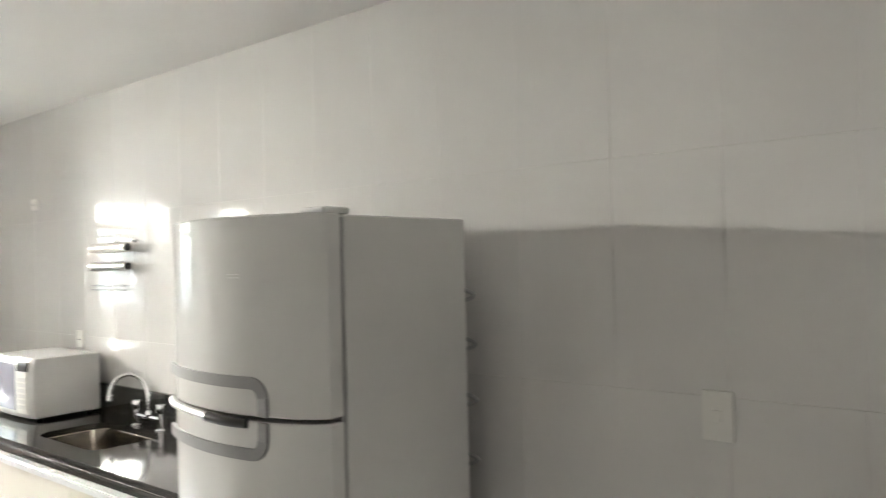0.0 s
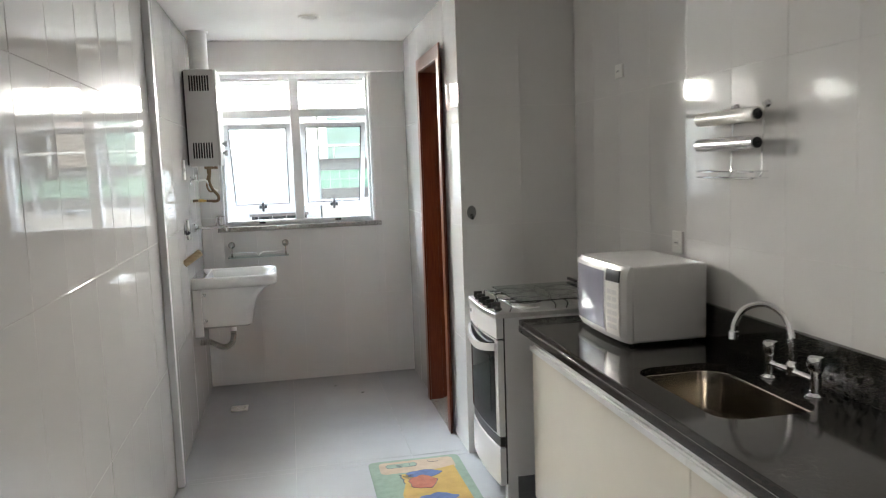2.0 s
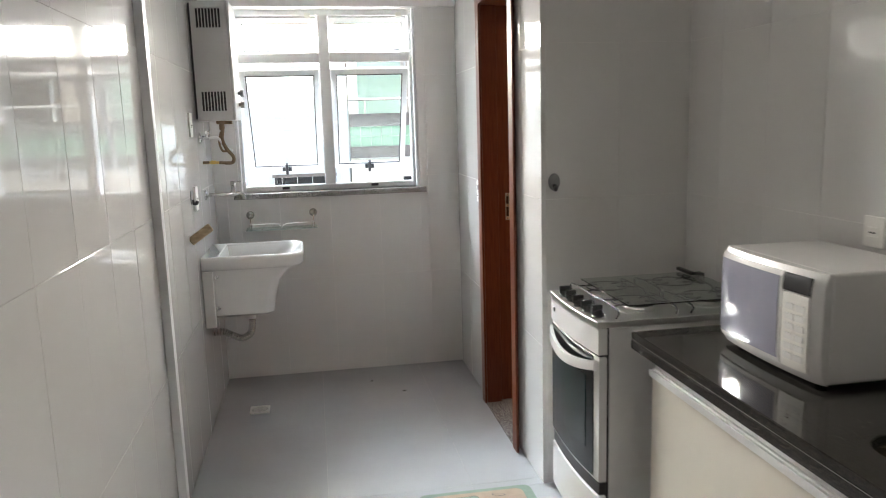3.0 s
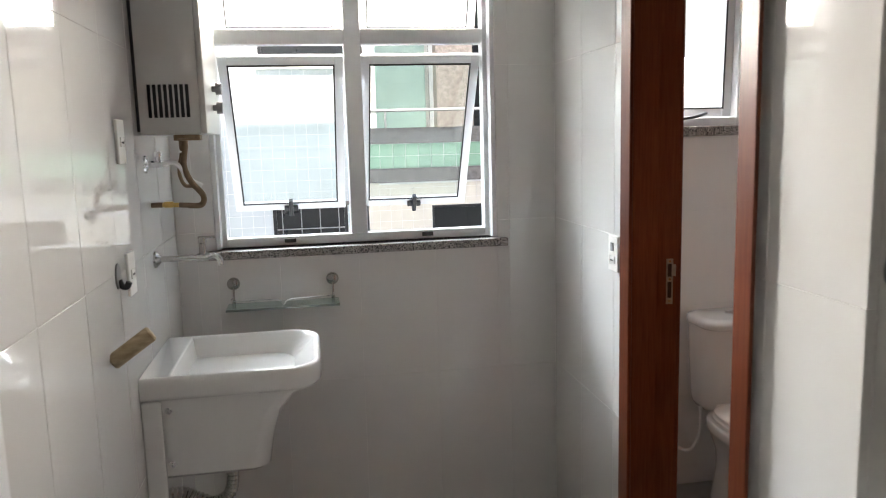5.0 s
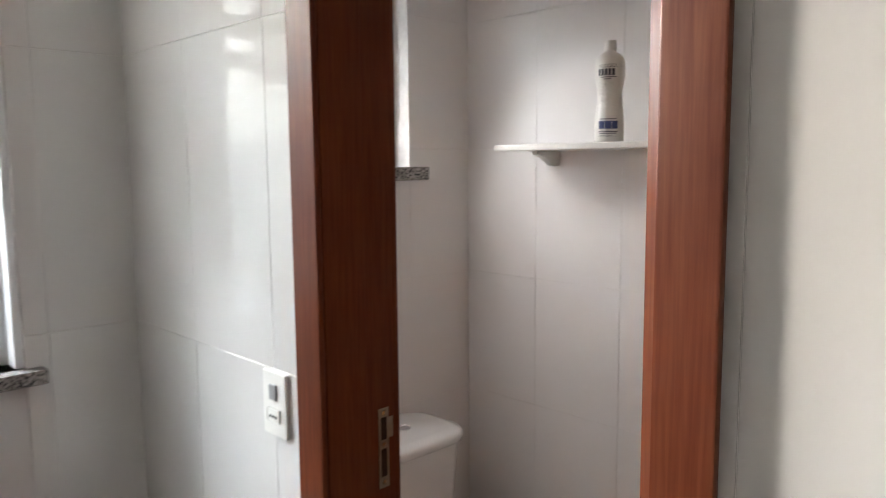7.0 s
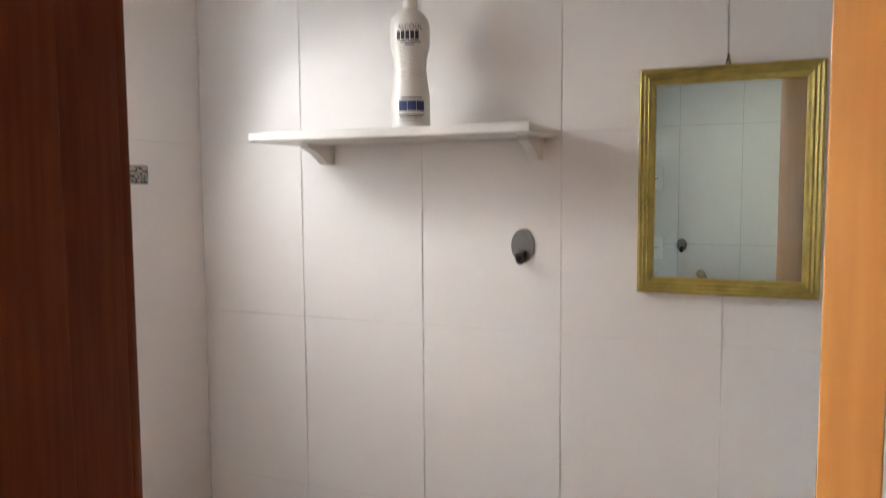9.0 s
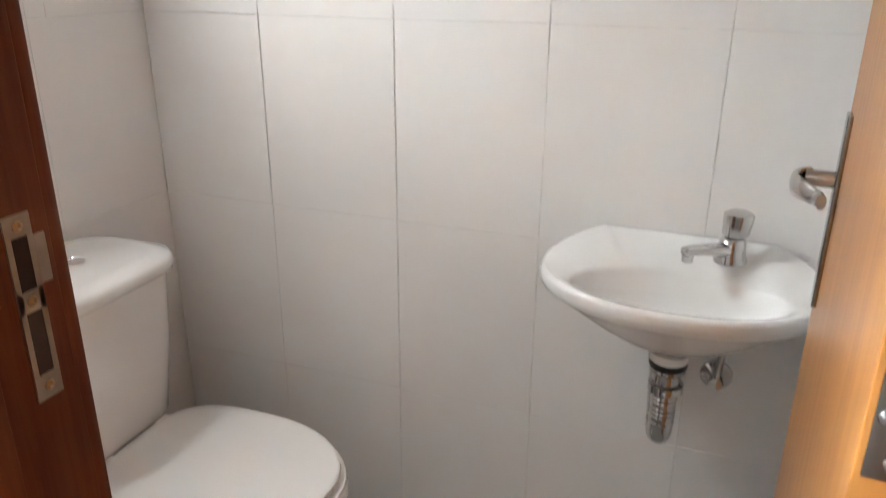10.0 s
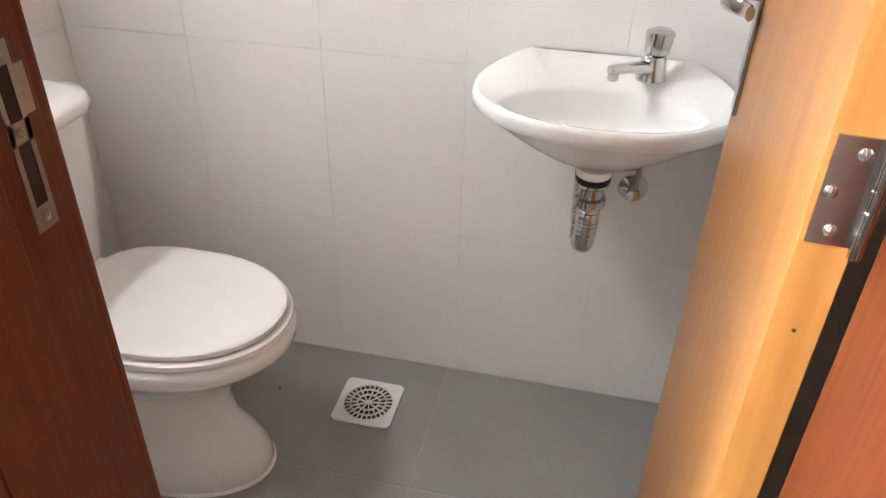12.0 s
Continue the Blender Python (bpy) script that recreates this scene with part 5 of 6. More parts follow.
# ---------------------------------------------------------------- bathroom
def toilet():
    cx = 0.088
    t = thing("toilet", (cx, 6.85, 0), "white close-coupled toilet with its lid down", "toilet")

    def egg(z, yf, yb, hw, front=2.2, n=40):
        """Egg outline: pointed to the front (-y), squarer at the back."""
        ym = yf + (yb - yf) * 0.52
        pts = []
        for i in range(n):
            a = 2 * math.pi * i / n
            c, s = math.cos(a), math.sin(a)
            if s < 0:
                x, y = hw * math.copysign(abs(c) ** 0.95, c), ym + (ym - yf) * math.copysign(abs(s) ** 0.95, s)
            else:
                x, y = hw * math.copysign(abs(c) ** 0.62, c), ym + (yb - ym) * abs(s) ** 0.62
            pts.append(Vector((cx + x, y, z)))
        return pts
    part("bowl", loft([egg(0.0, 6.566, 7.00, 0.122), egg(0.012, 6.562, 7.00, 0.125), egg(0.04, 6.570, 7.0, 0.121), egg(0.08, 6.598, 7.0, 0.109), egg(0.12, 6.63, 7.0, 0.098), egg(0.19, 6.64, 6.99, 0.097),
                              egg(0.25, 6.615, 6.985, 0.112), egg(0.30, 6.565, 6.98, 0.140), egg(0.338, 6.520, 6.975, 0.162), egg(0.352, 6.494, 6.97, 0.174), egg(0.364, 6.482, 6.97, 0.179), egg(0.384, 6.479, 6.97, 0.180), egg(0.394, 6.484, 6.965, 0.176), egg(0.398, 6.494, 6.96, 0.168)]), CERAMIC, t, smooth=60)
    part("seat", loft([egg(0.4015, 6.490, 6.925, 0.168), egg(0.4040, 6.484, 6.93, 0.173), egg(0.4130, 6.485, 6.93, 0.172), egg(0.4170, 6.492, 6.925, 0.166)]), SEAT, t, smooth=35)
    part("lid", loft([egg(0.4195, 6.499, 6.922, 0.161), egg(0.4215, 6.494, 6.925, 0.165), egg(0.4300, 6.495, 6.925, 0.164), egg(0.4345, 6.502, 6.918, 0.158), egg(0.4370, 6.53, 6.90, 0.135)]), SEAT, t, smooth=35)
    part("caulk", loft([egg(0.0, 6.558, 7.0, 0.129), egg(0.004, 6.560, 7.0, 0.127), egg(0.007, 6.566, 7.0, 0.121)]), CERAMIC, t, "white caulk line round the foot", smooth=60)
    part("bumper", loft([egg(0.4160, 6.505, 6.915, 0.155), egg(0.4200, 6.505, 6.915, 0.155)]), SEAT, t, smooth=35)
    part("seat_pad", loft([egg(0.3990, 6.505, 6.92, 0.155), egg(0.4030, 6.505, 6.92, 0.155)]), SEAT, t, smooth=35)
    for q in (-1, 1):
        part("lid_hinge", cube(cx + q * 0.075 - 0.02, cx + q * 0.075 + 0.02, 6.905, 6.955, 0.4005, 0.428, 0.008, 3), SEAT, t)
        part("floor_bolt", lathe((cx + q * 0.108, 6.80, 0.050), (q, -0.25, 0.35), [(0.014, 0), (0.014, 0.010), (0.010, 0.012), (0.009, 0.022), (0.001, 0.023)], 12), STEEL, t)

    def sq(z, hw, yf, yb, r):
        return [Vector((x, y, z)) for x, y in rounded(cx - hw, cx + hw, yf, yb, r, 6)]
    tk = part("tank", loft([sq(0.385, 0.115, 6.955, 7.115, 0.05), sq(0.41, 0.130, 6.94, 7.12, 0.06), sq(0.44, 0.138, 6.922, 7.122, 0.07), sq(0.60, 0.148, 6.905, 7.124, 0.07), sq(0.742, 0.152, 6.893, 7.125, 0.07)]), CERAMIC, t, smooth=60)
    part("tank_lid", loft([sq(0.7425, 0.154, 6.890, 7.126, 0.07), sq(0.748, 0.160, 6.880, 7.128, 0.075), sq(0.765, 0.162, 6.876, 7.128, 0.076), sq(0.778, 0.157, 6.884, 7.126, 0.075), sq(0.784, 0.135, 6.915, 7.11, 0.07)]), CERAMIC, tk, smooth=60)
    part("flush_button", lathe((cx, 7.01, 0.7845), (0, 0, 1), [(0.023, 0), (0.023, 0.003), (0.019, 0.0045), (0.018, 0.003), (0.001, 0.003)], 28), CHROME, tk, "round chrome flush button")
    part("supply_hose", tube([(-0.10, 7.125, 0.22), (-0.10, 7.06, 0.20), (-0.075, 7.0, 0.22), (-0.045, 6.99, 0.30), (-0.04, 7.0, 0.40)], 0.007, n=10), ALU_RAW, t, "braided supply hose")


def corner_basin():
    s = thing("wash_basin", (XF, 5.965, 0.80), "small white ceramic wash basin hung on the bathroom wall", "wash basin")
    cy, cxb = 5.968, XF - 0.001
    side = smooth_path([(0.0, 0.150, 0), (0.045, 0.200, 0), (0.09, 0.233, 0), (0.14, 0.234, 0), (0.185, 0.216, 0), (0.225, 0.184, 0), (0.258, 0.138, 0), (0.280, 0.076, 0), (0.288, 0.0, 0)], 3)
    outline = [(p.x, p.y) for p in side] + [(p.x, -p.y) for p in reversed(side[:-1])] + [(0.0, 0.15 - 0.3 * (k + 1) / 8 - 0.0) for k in range(7)][::-1]

    def lift(d):
        t = min(1, max(0, d / 0.13))
        return 0.034 * (1 - t * t * (3 - 2 * t))

    def outer(k, z, keep=0.0):
        """The outline shrunk by k towards the waste; keep: share of the raised back."""
        return [Vector((cxb - max(0.0005, 0.12 + (d - 0.12) * k if d > 0.02 else d), cy + w * k, z + lift(d) * keep)) for d, w in outline]

    def oval(z, dc, a, bb, keep=0.0):
        pts = []
        for d, w in outline:
            g = math.atan2(w / 0.20, (d - 0.165) / 0.12)
            pts.append(Vector((cxb - dc - a * math.cos(g), cy + bb * math.sin(g), z + keep * lift(dc + a * math.cos(g)))))
        return pts
    part("bowl", loft([outer(0.26, 0.684), outer(0.44, 0.700), outer(0.66, 0.731), outer(0.84, 0.760), outer(0.945, 0.777), outer(0.99, 0.784, 0.6), outer(1.0, 0.794, 1.0), outer(0.998, 0.804, 1.0), outer(0.985, 0.810, 1.0), outer(0.965, 0.812, 1.0)], cap=False), CERAMIC, s, smooth=70)
    part("basin_inside", loft([outer(0.965, 0.812, 1.0), outer(0.93, 0.8105, 1.0), oval(0.808, 0.176, 0.088, 0.178, 0.8), oval(0.800, 0.176, 0.083, 0.170, 0.3), oval(0.765, 0.172, 0.070, 0.145), oval(0.728, 0.165, 0.052, 0.105), oval(0.708, 0.158, 0.03, 0.055), oval(0.703, 0.155, 0.008, 0.012)], cap=False), CERAMIC, s, smooth=70)
    part("waste", lathe((cxb - 0.155, cy, 0.7035), (0, 0, 1), [(0.02, 0), (0.02, 0.002), (0.014, 0.003), (0.001, 0.001)]), CHROME, s)


def basin_tap():
    t = thing("basin_tap", (0.425, 5.893, 0.832), "chrome pillar tap on the wash basin", "tap")
    bx, by = 0.425, 5.893
    d = Vector((-0.088, 0.078, 0.0)).normalized()
    side = Vector((-d.y, d.x, 0))
    base = Vector((bx, by, 0.8285))

    def section(c, w, h, n=18):
        return [c + side * w * math.cos(2 * math.pi * k / n) + Vector((0, 0, h * math.sin(2 * math.pi * k / n))) for k in range(n)]
    part("body", loft([[base + d * (o + r * 1.05 * math.cos(g)) + side * r * math.sin(g) + Vector((0, 0, h)) for g in [2 * math.pi * k / 22 for k in range(22)]]
                       for h, r, o in ((0, 0.027, 0), (0.004, 0.027, 0), (0.008, 0.0245, 0), (0.022, 0.0228, 0.001), (0.034, 0.0215, 0), (0.041, 0.019, -0.002), (0.045, 0.014, -0.003))]), TAP_CHROME, t)
    top = base + Vector((0, 0, 0.044)) - d * 0.003
    lean = Vector((0, 0, 1)) - d * 0.10
    part("knob", loft([[top + lean * h + d * r * math.cos(g) + side * r * math.sin(g) for g in [2 * math.pi * k / 24 for k in range(24)] for r in [rr * (1 + 0.045 * math.cos(6 * g))]]
                       for h, rr in ((0, 0.013), (0.003, 0.0205), (0.016, 0.0222), (0.035, 0.0240), (0.040, 0.0232), (0.043, 0.018), (0.0438, 0.003))]), TAP_CHROME, t, "faceted chrome knob")
    rings = [section(base + d * x + Vector((0, 0, z)), w, h) for x, z, w, h in ((0.006, 0.020, 0.017, 0.015), (0.033, 0.026, 0.014, 0.0125), (0.066, 0.032, 0.0115, 0.0095), (0.097, 0.036, 0.0105, 0.009), (0.108, 0.036, 0.0095, 0.008), (0.112, 0.036, 0.005, 0.004))]
    part("spout", loft(rings), TAP_CHROME, t)
    tip = base + d * 0.100 + Vector((0, 0, 0.034))
    part("aerator", cyl(tip, tip - Vector((0, 0, 0.017)), 0.0095, n=16, bev=0.002), TAP_CHROME, t)


def basin_trap():
    t = thing("sink_trap", (0.36, 5.97, 0.5), "chromed flexible bottle trap below the wash basin", "drain trap")
    c = (0.345, 5.968)
    part("collar", lathe((*c, 0.683), (0, 0, -1), [(0.034, 0), (0.034, 0.014), (0.030, 0.018)]), CERAMIC, t, "white collar")
    part("rubber_ring", lathe((*c, 0.6655), (0, 0, -1), [(0.026, 0), (0.033, 0.002), (0.033, 0.008), (0.026, 0.012)]), BLACK_PLASTIC, t, "black rubber ring")
    part("ring_nut", lathe((*c, 0.653), (0, 0, -1), [(0.030, 0), (0.031, 0.005), (0.027, 0.008), (0.024, 0.012), (0.024, 0.030), (0.030, 0.032), (0.030, 0.046), (0.022, 0.05)]), TAP_CHROME, t)
    path = smooth_path([(*c, 0.605), (*c, 0.55), (c[0] + 0.012, c[1] + 0.002, 0.512), (c[0] + 0.045, c[1] + 0.006, 0.500), (c[0] + 0.075, c[1] + 0.010, 0.525), (c[0] + 0.082, c[1] + 0.012, 0.58), (c[0] + 0.10, c[1] + 0.014, 0.615), (XF - 0.001, c[1] + 0.016, 0.62)], 14)
    part("flexible_pipe", tube(path, 0.02, n=16, steps=0, radii=lambda q: 0.0215 + 0.0014 * math.sin(q * 260) * (1 if q < 0.16 or q > 0.42 else 0.2)), TAP_CHROME, t, "ribbed chrome pipe")
    v = thing("angle_valve", (XF, 5.885, 0.575), "chrome angle valve with a rosette below the wash basin", "valve")
    part("rosette", lathe((XF - 0.0005, 5.885, 0.575), (-1, 0, 0), [(0.030, 0), (0.029, 0.005), (0.020, 0.010), (0.012, 0.018), (0.012, 0.04), (0.001, 0.041)], 26), TAP_CHROME, v)
    part("riser", tube([(XF - 0.032, 5.885, 0.575), (XF - 0.034, 5.882, 0.62), (XF - 0.04, 5.878, 0.705)], 0.0065, n=10), STEEL, v)


def mirror():
    y0, y1, z0, z1, w = 5.782, 6.090, 1.295, 1.705, 0.029
    m = thing("wall_mirror", (XF, 5.936, 1.295), "rectangular mirror in a ribbed olive-gold frame on the bathroom tiles", "mirror")

    def rail(p0, p1, inward):
        """Stepped moulding, mitred at both ends."""
        p0, p1, inward = Vector(p0), Vector(p1), Vector(inward)
        d = (p1 - p0).normalized()
        prof = [(0, 0), (0, 0.016), (0.004, 0.019), (0.008, 0.016), (0.011, 0.018), (0.015, 0.015), (0.018, 0.017), (0.022, 0.013), (0.026, 0.012), (w, 0.009), (w, 0)]
        return loft([[p0 + d * a + inward * a + Vector((-h, 0, 0)) for a, h in prof], [p1 - d * a + inward * a + Vector((-h, 0, 0)) for a, h in prof]])
    x = XF - 0.0015
    part("frame_rail", rail((x, y0, z0), (x, y1, z0), (0, 0, 1)), GOLD, m, smooth=20)
    part("frame_rail", rail((x, y0, z1), (x, y1, z1), (0, 0, -1)), GOLD, m, smooth=20)
    part("frame_stile", rail((x, y0, z0), (x, y0, z1), (0, 1, 0)), GOLD, m, smooth=20)
    part("frame_stile", rail((x, y1, z0), (x, y1, z1), (0, -1, 0)), GOLD, m, smooth=20)
    part("mirror_glass", cube(x - 0.007, x - 0.003, y0 + w - 0.003, y1 - w + 0.003, z0 + w - 0.003, z1 - w + 0.003), MIRROR, m, "mirror glass coloured darker to dim its reflection", smooth=0)
    part("hanger", join(tube([(x - 0.004, 5.934, z1 - 0.002), (x - 0.006, 5.938, z1 + 0.012), (x - 0.004, 5.942, z1 + 0.004), (x - 0.006, 5.937, z1 + 0.020)], 0.0016, n=6), cyl((XF, 5.938, z1 + 0.016), (XF - 0.012, 5.938, z1 + 0.018), 0.002, n=8)), OLD_BRASS, m, "wire hanger on a nail")


def bath_shelf():
    s = thing("wall_shelf", (XF, 6.545, 1.585), "white lacquered wall shelf on two brackets in the bathroom", "shelf")
    part("board", cube(0.300, XF - 0.001, 6.248, 6.842, 1.588, 1.605, 0.003), LIGHT_PLASTIC, s)
    for y in (6.288, 6.765):
        part("bracket", join(cube(XF - 0.012, XF - 0.001, y - 0.012, y + 0.012, 1.545, 1.5875, 0.002),
                             loft([[Vector((px, y + q, pz)) for px, pz in ((XF - 0.012, 1.5875), (XF - 0.105, 1.5875), (XF - 0.10, 1.578), (XF - 0.07, 1.570), (XF - 0.045, 1.556), (XF - 0.03, 1.546), (XF - 0.012, 1.545))] for q in (-0.010, 0.010)]),
                             cube(XF - 0.05, XF - 0.001, y - 0.014, y + 0.014, 1.6052, 1.612, 0.004)), LIGHT_PLASTIC, s, "white moulded bracket")


def lettering(body, size, u, z, r, cx, cy, a0, mat, parent, label):
    """Words wrapped round an upright cylinder."""
    cu = bpy.data.curves.new("lettering", 'FONT')
    cu.body, cu.size, cu.align_x = body, size, 'CENTER'
    tmp = new("lettering_tmp", cu)
    me = bpy.data.meshes.new_from_object(tmp.evaluated_get(bpy.context.evaluated_depsgraph_get()))
    bpy.data.objects.remove(tmp)
    b = bmesh.new()
    b.from_mesh(me)
    bpy.data.meshes.remove(me)
    for v in b.verts:
        a = a0 + (v.co.x + u) / r
        h = v.co.y
        v.co = Vector((cx + r * math.cos(a), cy + r * math.sin(a), z + h))
    return part("lettering", b, mat, parent, label, smooth=0)


def bottle():
    cx, cy, z = 0.385, 6.515, 1.6055
    o = thing("bottle", (cx, cy, z), "white waisted cleaning alcohol bottle with navy print on the shelf", "bottle")
    prof = [(0.034, 0), (0.0375, 0.004), (0.038, 0.012), (0.038, 0.062), (0.0365, 0.074), (0.0325, 0.100), (0.031, 0.118), (0.0325, 0.138), (0.0375, 0.158), (0.0385, 0.168), (0.0385, 0.198), (0.036, 0.212), (0.026, 0.224), (0.015, 0.230), (0.0145, 0.234)]
    part("body", lathe((cx, cy, z), (0, 0, 1), prof, 40), LIGHT_PLASTIC, o, smooth=60)
    part("cap", lathe((cx, cy, z + 0.2335), (0, 0, 1), [(0.0145, 0), (0.0152, 0.002), (0.0148, 0.022), (0.013, 0.025), (0.001, 0.0255)], 28), LIGHT_PLASTIC, o)
    a0 = math.atan2(5.86 - cy, -1.0 - cx)
    ribs = []
    for k in range(7):
        pts = []
        for i in range(7):
            t = i / 6
            zz = 0.086 + 0.010 * k * 0.9 + 0.014 * t
            rr = 0.0325 + 0.006 * abs(zz - 0.118) / 0.03 + 0.0004
            a = a0 + 0.75 - 1.3 * t
            pts.append((cx + rr * math.cos(a), cy + rr * math.sin(a), z + zz))
        ribs.append(tube(pts, 0.0011, n=6, steps=2))
    part("waist_ribs", join(*ribs), LIGHT_PLASTIC, o, "slanting moulded ribs")

    def wrap(a, b, za, zb, r):
        n = 8
        return loft([[Vector((cx + q * math.cos(a0 + a + (b - a) * i / n), cy + q * math.sin(a0 + a + (b - a) * i / n), z + zz)) for q, zz in ((r - 0.001, za), (r, za), (r, zb), (r - 0.001, zb))] for i in range(n + 1)])
    for a, b in ((-0.62, -0.19), (-0.16, 0.27), (0.30, 0.72)):
        part("print_block", wrap(a, b, 0.034, 0.054, 0.0384), BLUE_INK, o, "navy printed block")
    for za, a, b in ((0.058, -0.5, 0.6), (0.026, -0.65, 0.7), (0.0215, -0.55, 0.6), (0.163, -0.5, 0.55), (0.158, -0.25, 0.2)):
        part("print_line", wrap(a, b, za, za + 0.0022, 0.0389 if za > 0.1 else 0.0384), BAR_INK, o, "small dark printed line")
    part("brand_block", join(*[wrap(-0.70 + 0.24 * k, -0.52 + 0.24 * k, 0.168, 0.185, 0.0389) for k in range(5)]), BAR_INK, o, "dark brand mark")
    lettering("ALCOOL", 0.0125, 0.0, z + 0.188, 0.0388, cx, cy, a0, BAR_INK, o, "dark printed word")
    lettering("CONTEÚDO 1 L", 0.0065, 0.0, z + 0.014, 0.0384, cx, cy, a0, BAR_INK, o, "dark printed contents line")


toilet()
corner_basin()
basin_tap()
basin_trap()
mirror()
bath_shelf()
bottle()
floor_drain(0.321, 6.416, 0.143, LIGHT_PLASTIC, "square white slotted floor drain cover in the bathroom")


# ---------------------------------------------------------------- outside
ground = single("ground", cube(-400, 400, -400, 400, -9.2, -9.0), ASPHALT, "paved yard between the buildings", kind="structure", smooth=0)
own_upper = single("wall_upper", cube(-9, 9, YW + 0.02, YW + 0.2, ZC + 0.18, 8.6), FACADE_PAINT, "own building's outer wall above the ceiling", kind="structure", smooth=0)
own_lower = single("wall_lower", cube(-9, 9, YW + 0.02, YW + 0.2, -9.0, -0.125), FACADE_PAINT, "own building's outer wall below the floor", kind="structure", smooth=0)
own_side_a = single("wall_side", cube(-9, XL - 0.155, YW + 0.02, YW + 0.2, -0.125, ZC + 0.18), FACADE_PAINT, "own building's outer wall beside the laundry", kind="structure", smooth=0)
own_side_b = single("wall_side", cube(XF + 0.155, 9, YW + 0.02, YW + 0.2, -0.125, ZC + 0.18), FACADE_PAINT, "own building's outer wall beside the bathroom", kind="structure", smooth=0)

YO = 11.0


def facade_tiles(x0, x1, z0, z1, holes, p, y):
    """Small square facing tiles, joined."""
    rects = []
    i = x0
    while i < x1 - 0.01:
        k = z0
        while k < z1 - 0.01:
            r = [(i, min(i + p, x1), k, min(k + p, z1))]
            for h in holes:
                r = cut(r, h)
            rects += r
            k += p
        i += p
    v, f = [], []
    g = 0.0014
    for a0, a1, b0, b1 in rects:
        n = len(v)
        v += [(a0 + g, y, b0 + g), (a1 - g, y, b0 + g), (a1 - g, y, b1 - g), (a0 + g, y, b1 - g), (a0 + g, y + 0.006, b0 + g), (a1 - g, y + 0.006, b0 + g), (a1 - g, y + 0.006, b1 - g), (a0 + g, y + 0.006, b1 - g)]
        f += [(n, n + 1, n + 2, n + 3), (n, n + 4, n + 5, n + 1), (n + 1, n + 5, n + 6, n + 2), (n + 2, n + 6, n + 7, n + 3), (n + 3, n + 7, n + 4, n)]
    me = bpy.data.meshes.new("facade_tiles")
    me.from_pydata(v, [], f)
    b = bmesh.new()
    b.from_mesh(me)
    bpy.data.meshes.remove(me)
    return b


def facade_window(parent, x0, x1, z0, z1, bars_n, y, label, grille=True):
    w = part("window", bars(x0, x1, z0, z1, 0.03, y - 0.01, y + 0.05, 0.002), BLACK_PLASTIC, parent, label)
    part("pane", cube(x0 + 0.03, x1 - 0.03, y + 0.02, y + 0.028, z0 + 0.03, z1 - 0.03), DARK_GLASS, w, smooth=0)
    if grille:
        for i in range(bars_n):
            x = x0 + 0.08 + (x1 - x0 - 0.16) * i / max(1, bars_n - 1)
            part("grille_bar", cube(x - 0.004, x + 0.004, y - 0.004, y + 0.012, z0 + 0.03, z1 - 0.03), GREY_PLASTIC, w)
        for k in (0.35, 0.7):
            part("grille_bar", cube(x0 + 0.03, x1 - 0.03, y - 0.005, y - 0.001, z0 + (z1 - z0) * k, z0 + (z1 - z0) * k + 0.010), GREY_PLASTIC, w)
    return w


def white_block():
    b = thing("apartment_building", (-3, YO, -9), "white tiled apartment building across the narrow yard", "building")
    low, high = (-1.93, -1.27, 0.20, 1.0), (-1.98, -1.20, 2.19, 3.2)
    low2, high2 = (-4.4, -3.2, 0.2, 1.0), (-4.4, -3.2, 2.19, 3.2)
    holes = [low, high, low2, high2]
    part("wall", pierced((-9.0, -1.10, -9.0, 7.5), holes, lambda u, v, n: (u, n, v), YO + 0.004, YO + 0.2), FACADE_PAINT, b, smooth=0)
    t = part("facing_tiles", facade_tiles(-4.6, -1.102, -0.4, 3.6, holes, 0.1, YO), FACADE_WHITE, b, "small square white facing tiles", smooth=0)
    tagged(t, kind="stuff")
    # solid blocks behind the openings; the rooms' darkness is put into their colour
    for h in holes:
        part("room", cube(h[0] - 0.1, h[1] + 0.1, YO + 0.21, YO + 1.2, h[2] - 0.1, h[3] + 0.1), ROOM_SHADE, b, "near-black solid block standing for the unlit room behind the window", smooth=0)
    for h in (low, low2):
        facade_window(b, h[0], h[1], h[2], h[3], 4, YO + 0.06, "dark window with a white grille")
        part("awning", cube(h[0] - 0.02, h[1] + 0.02, YO - 0.02, YO + 0.05, h[3] - 0.03, h[3] + 0.004), FACADE_STONE, b)
    for h in (high, high2):
        facade_window(b, h[0], h[1], h[2], h[3], 3, YO + 0.06, "dark window with a pale sill", grille=False)
        part("sill", cube(h[0] - 0.03, h[1] + 0.03, YO - 0.03, YO + 0.05, h[2] - 0.03, h[2] + 0.02, 0.004), FACADE_PAINT, b)


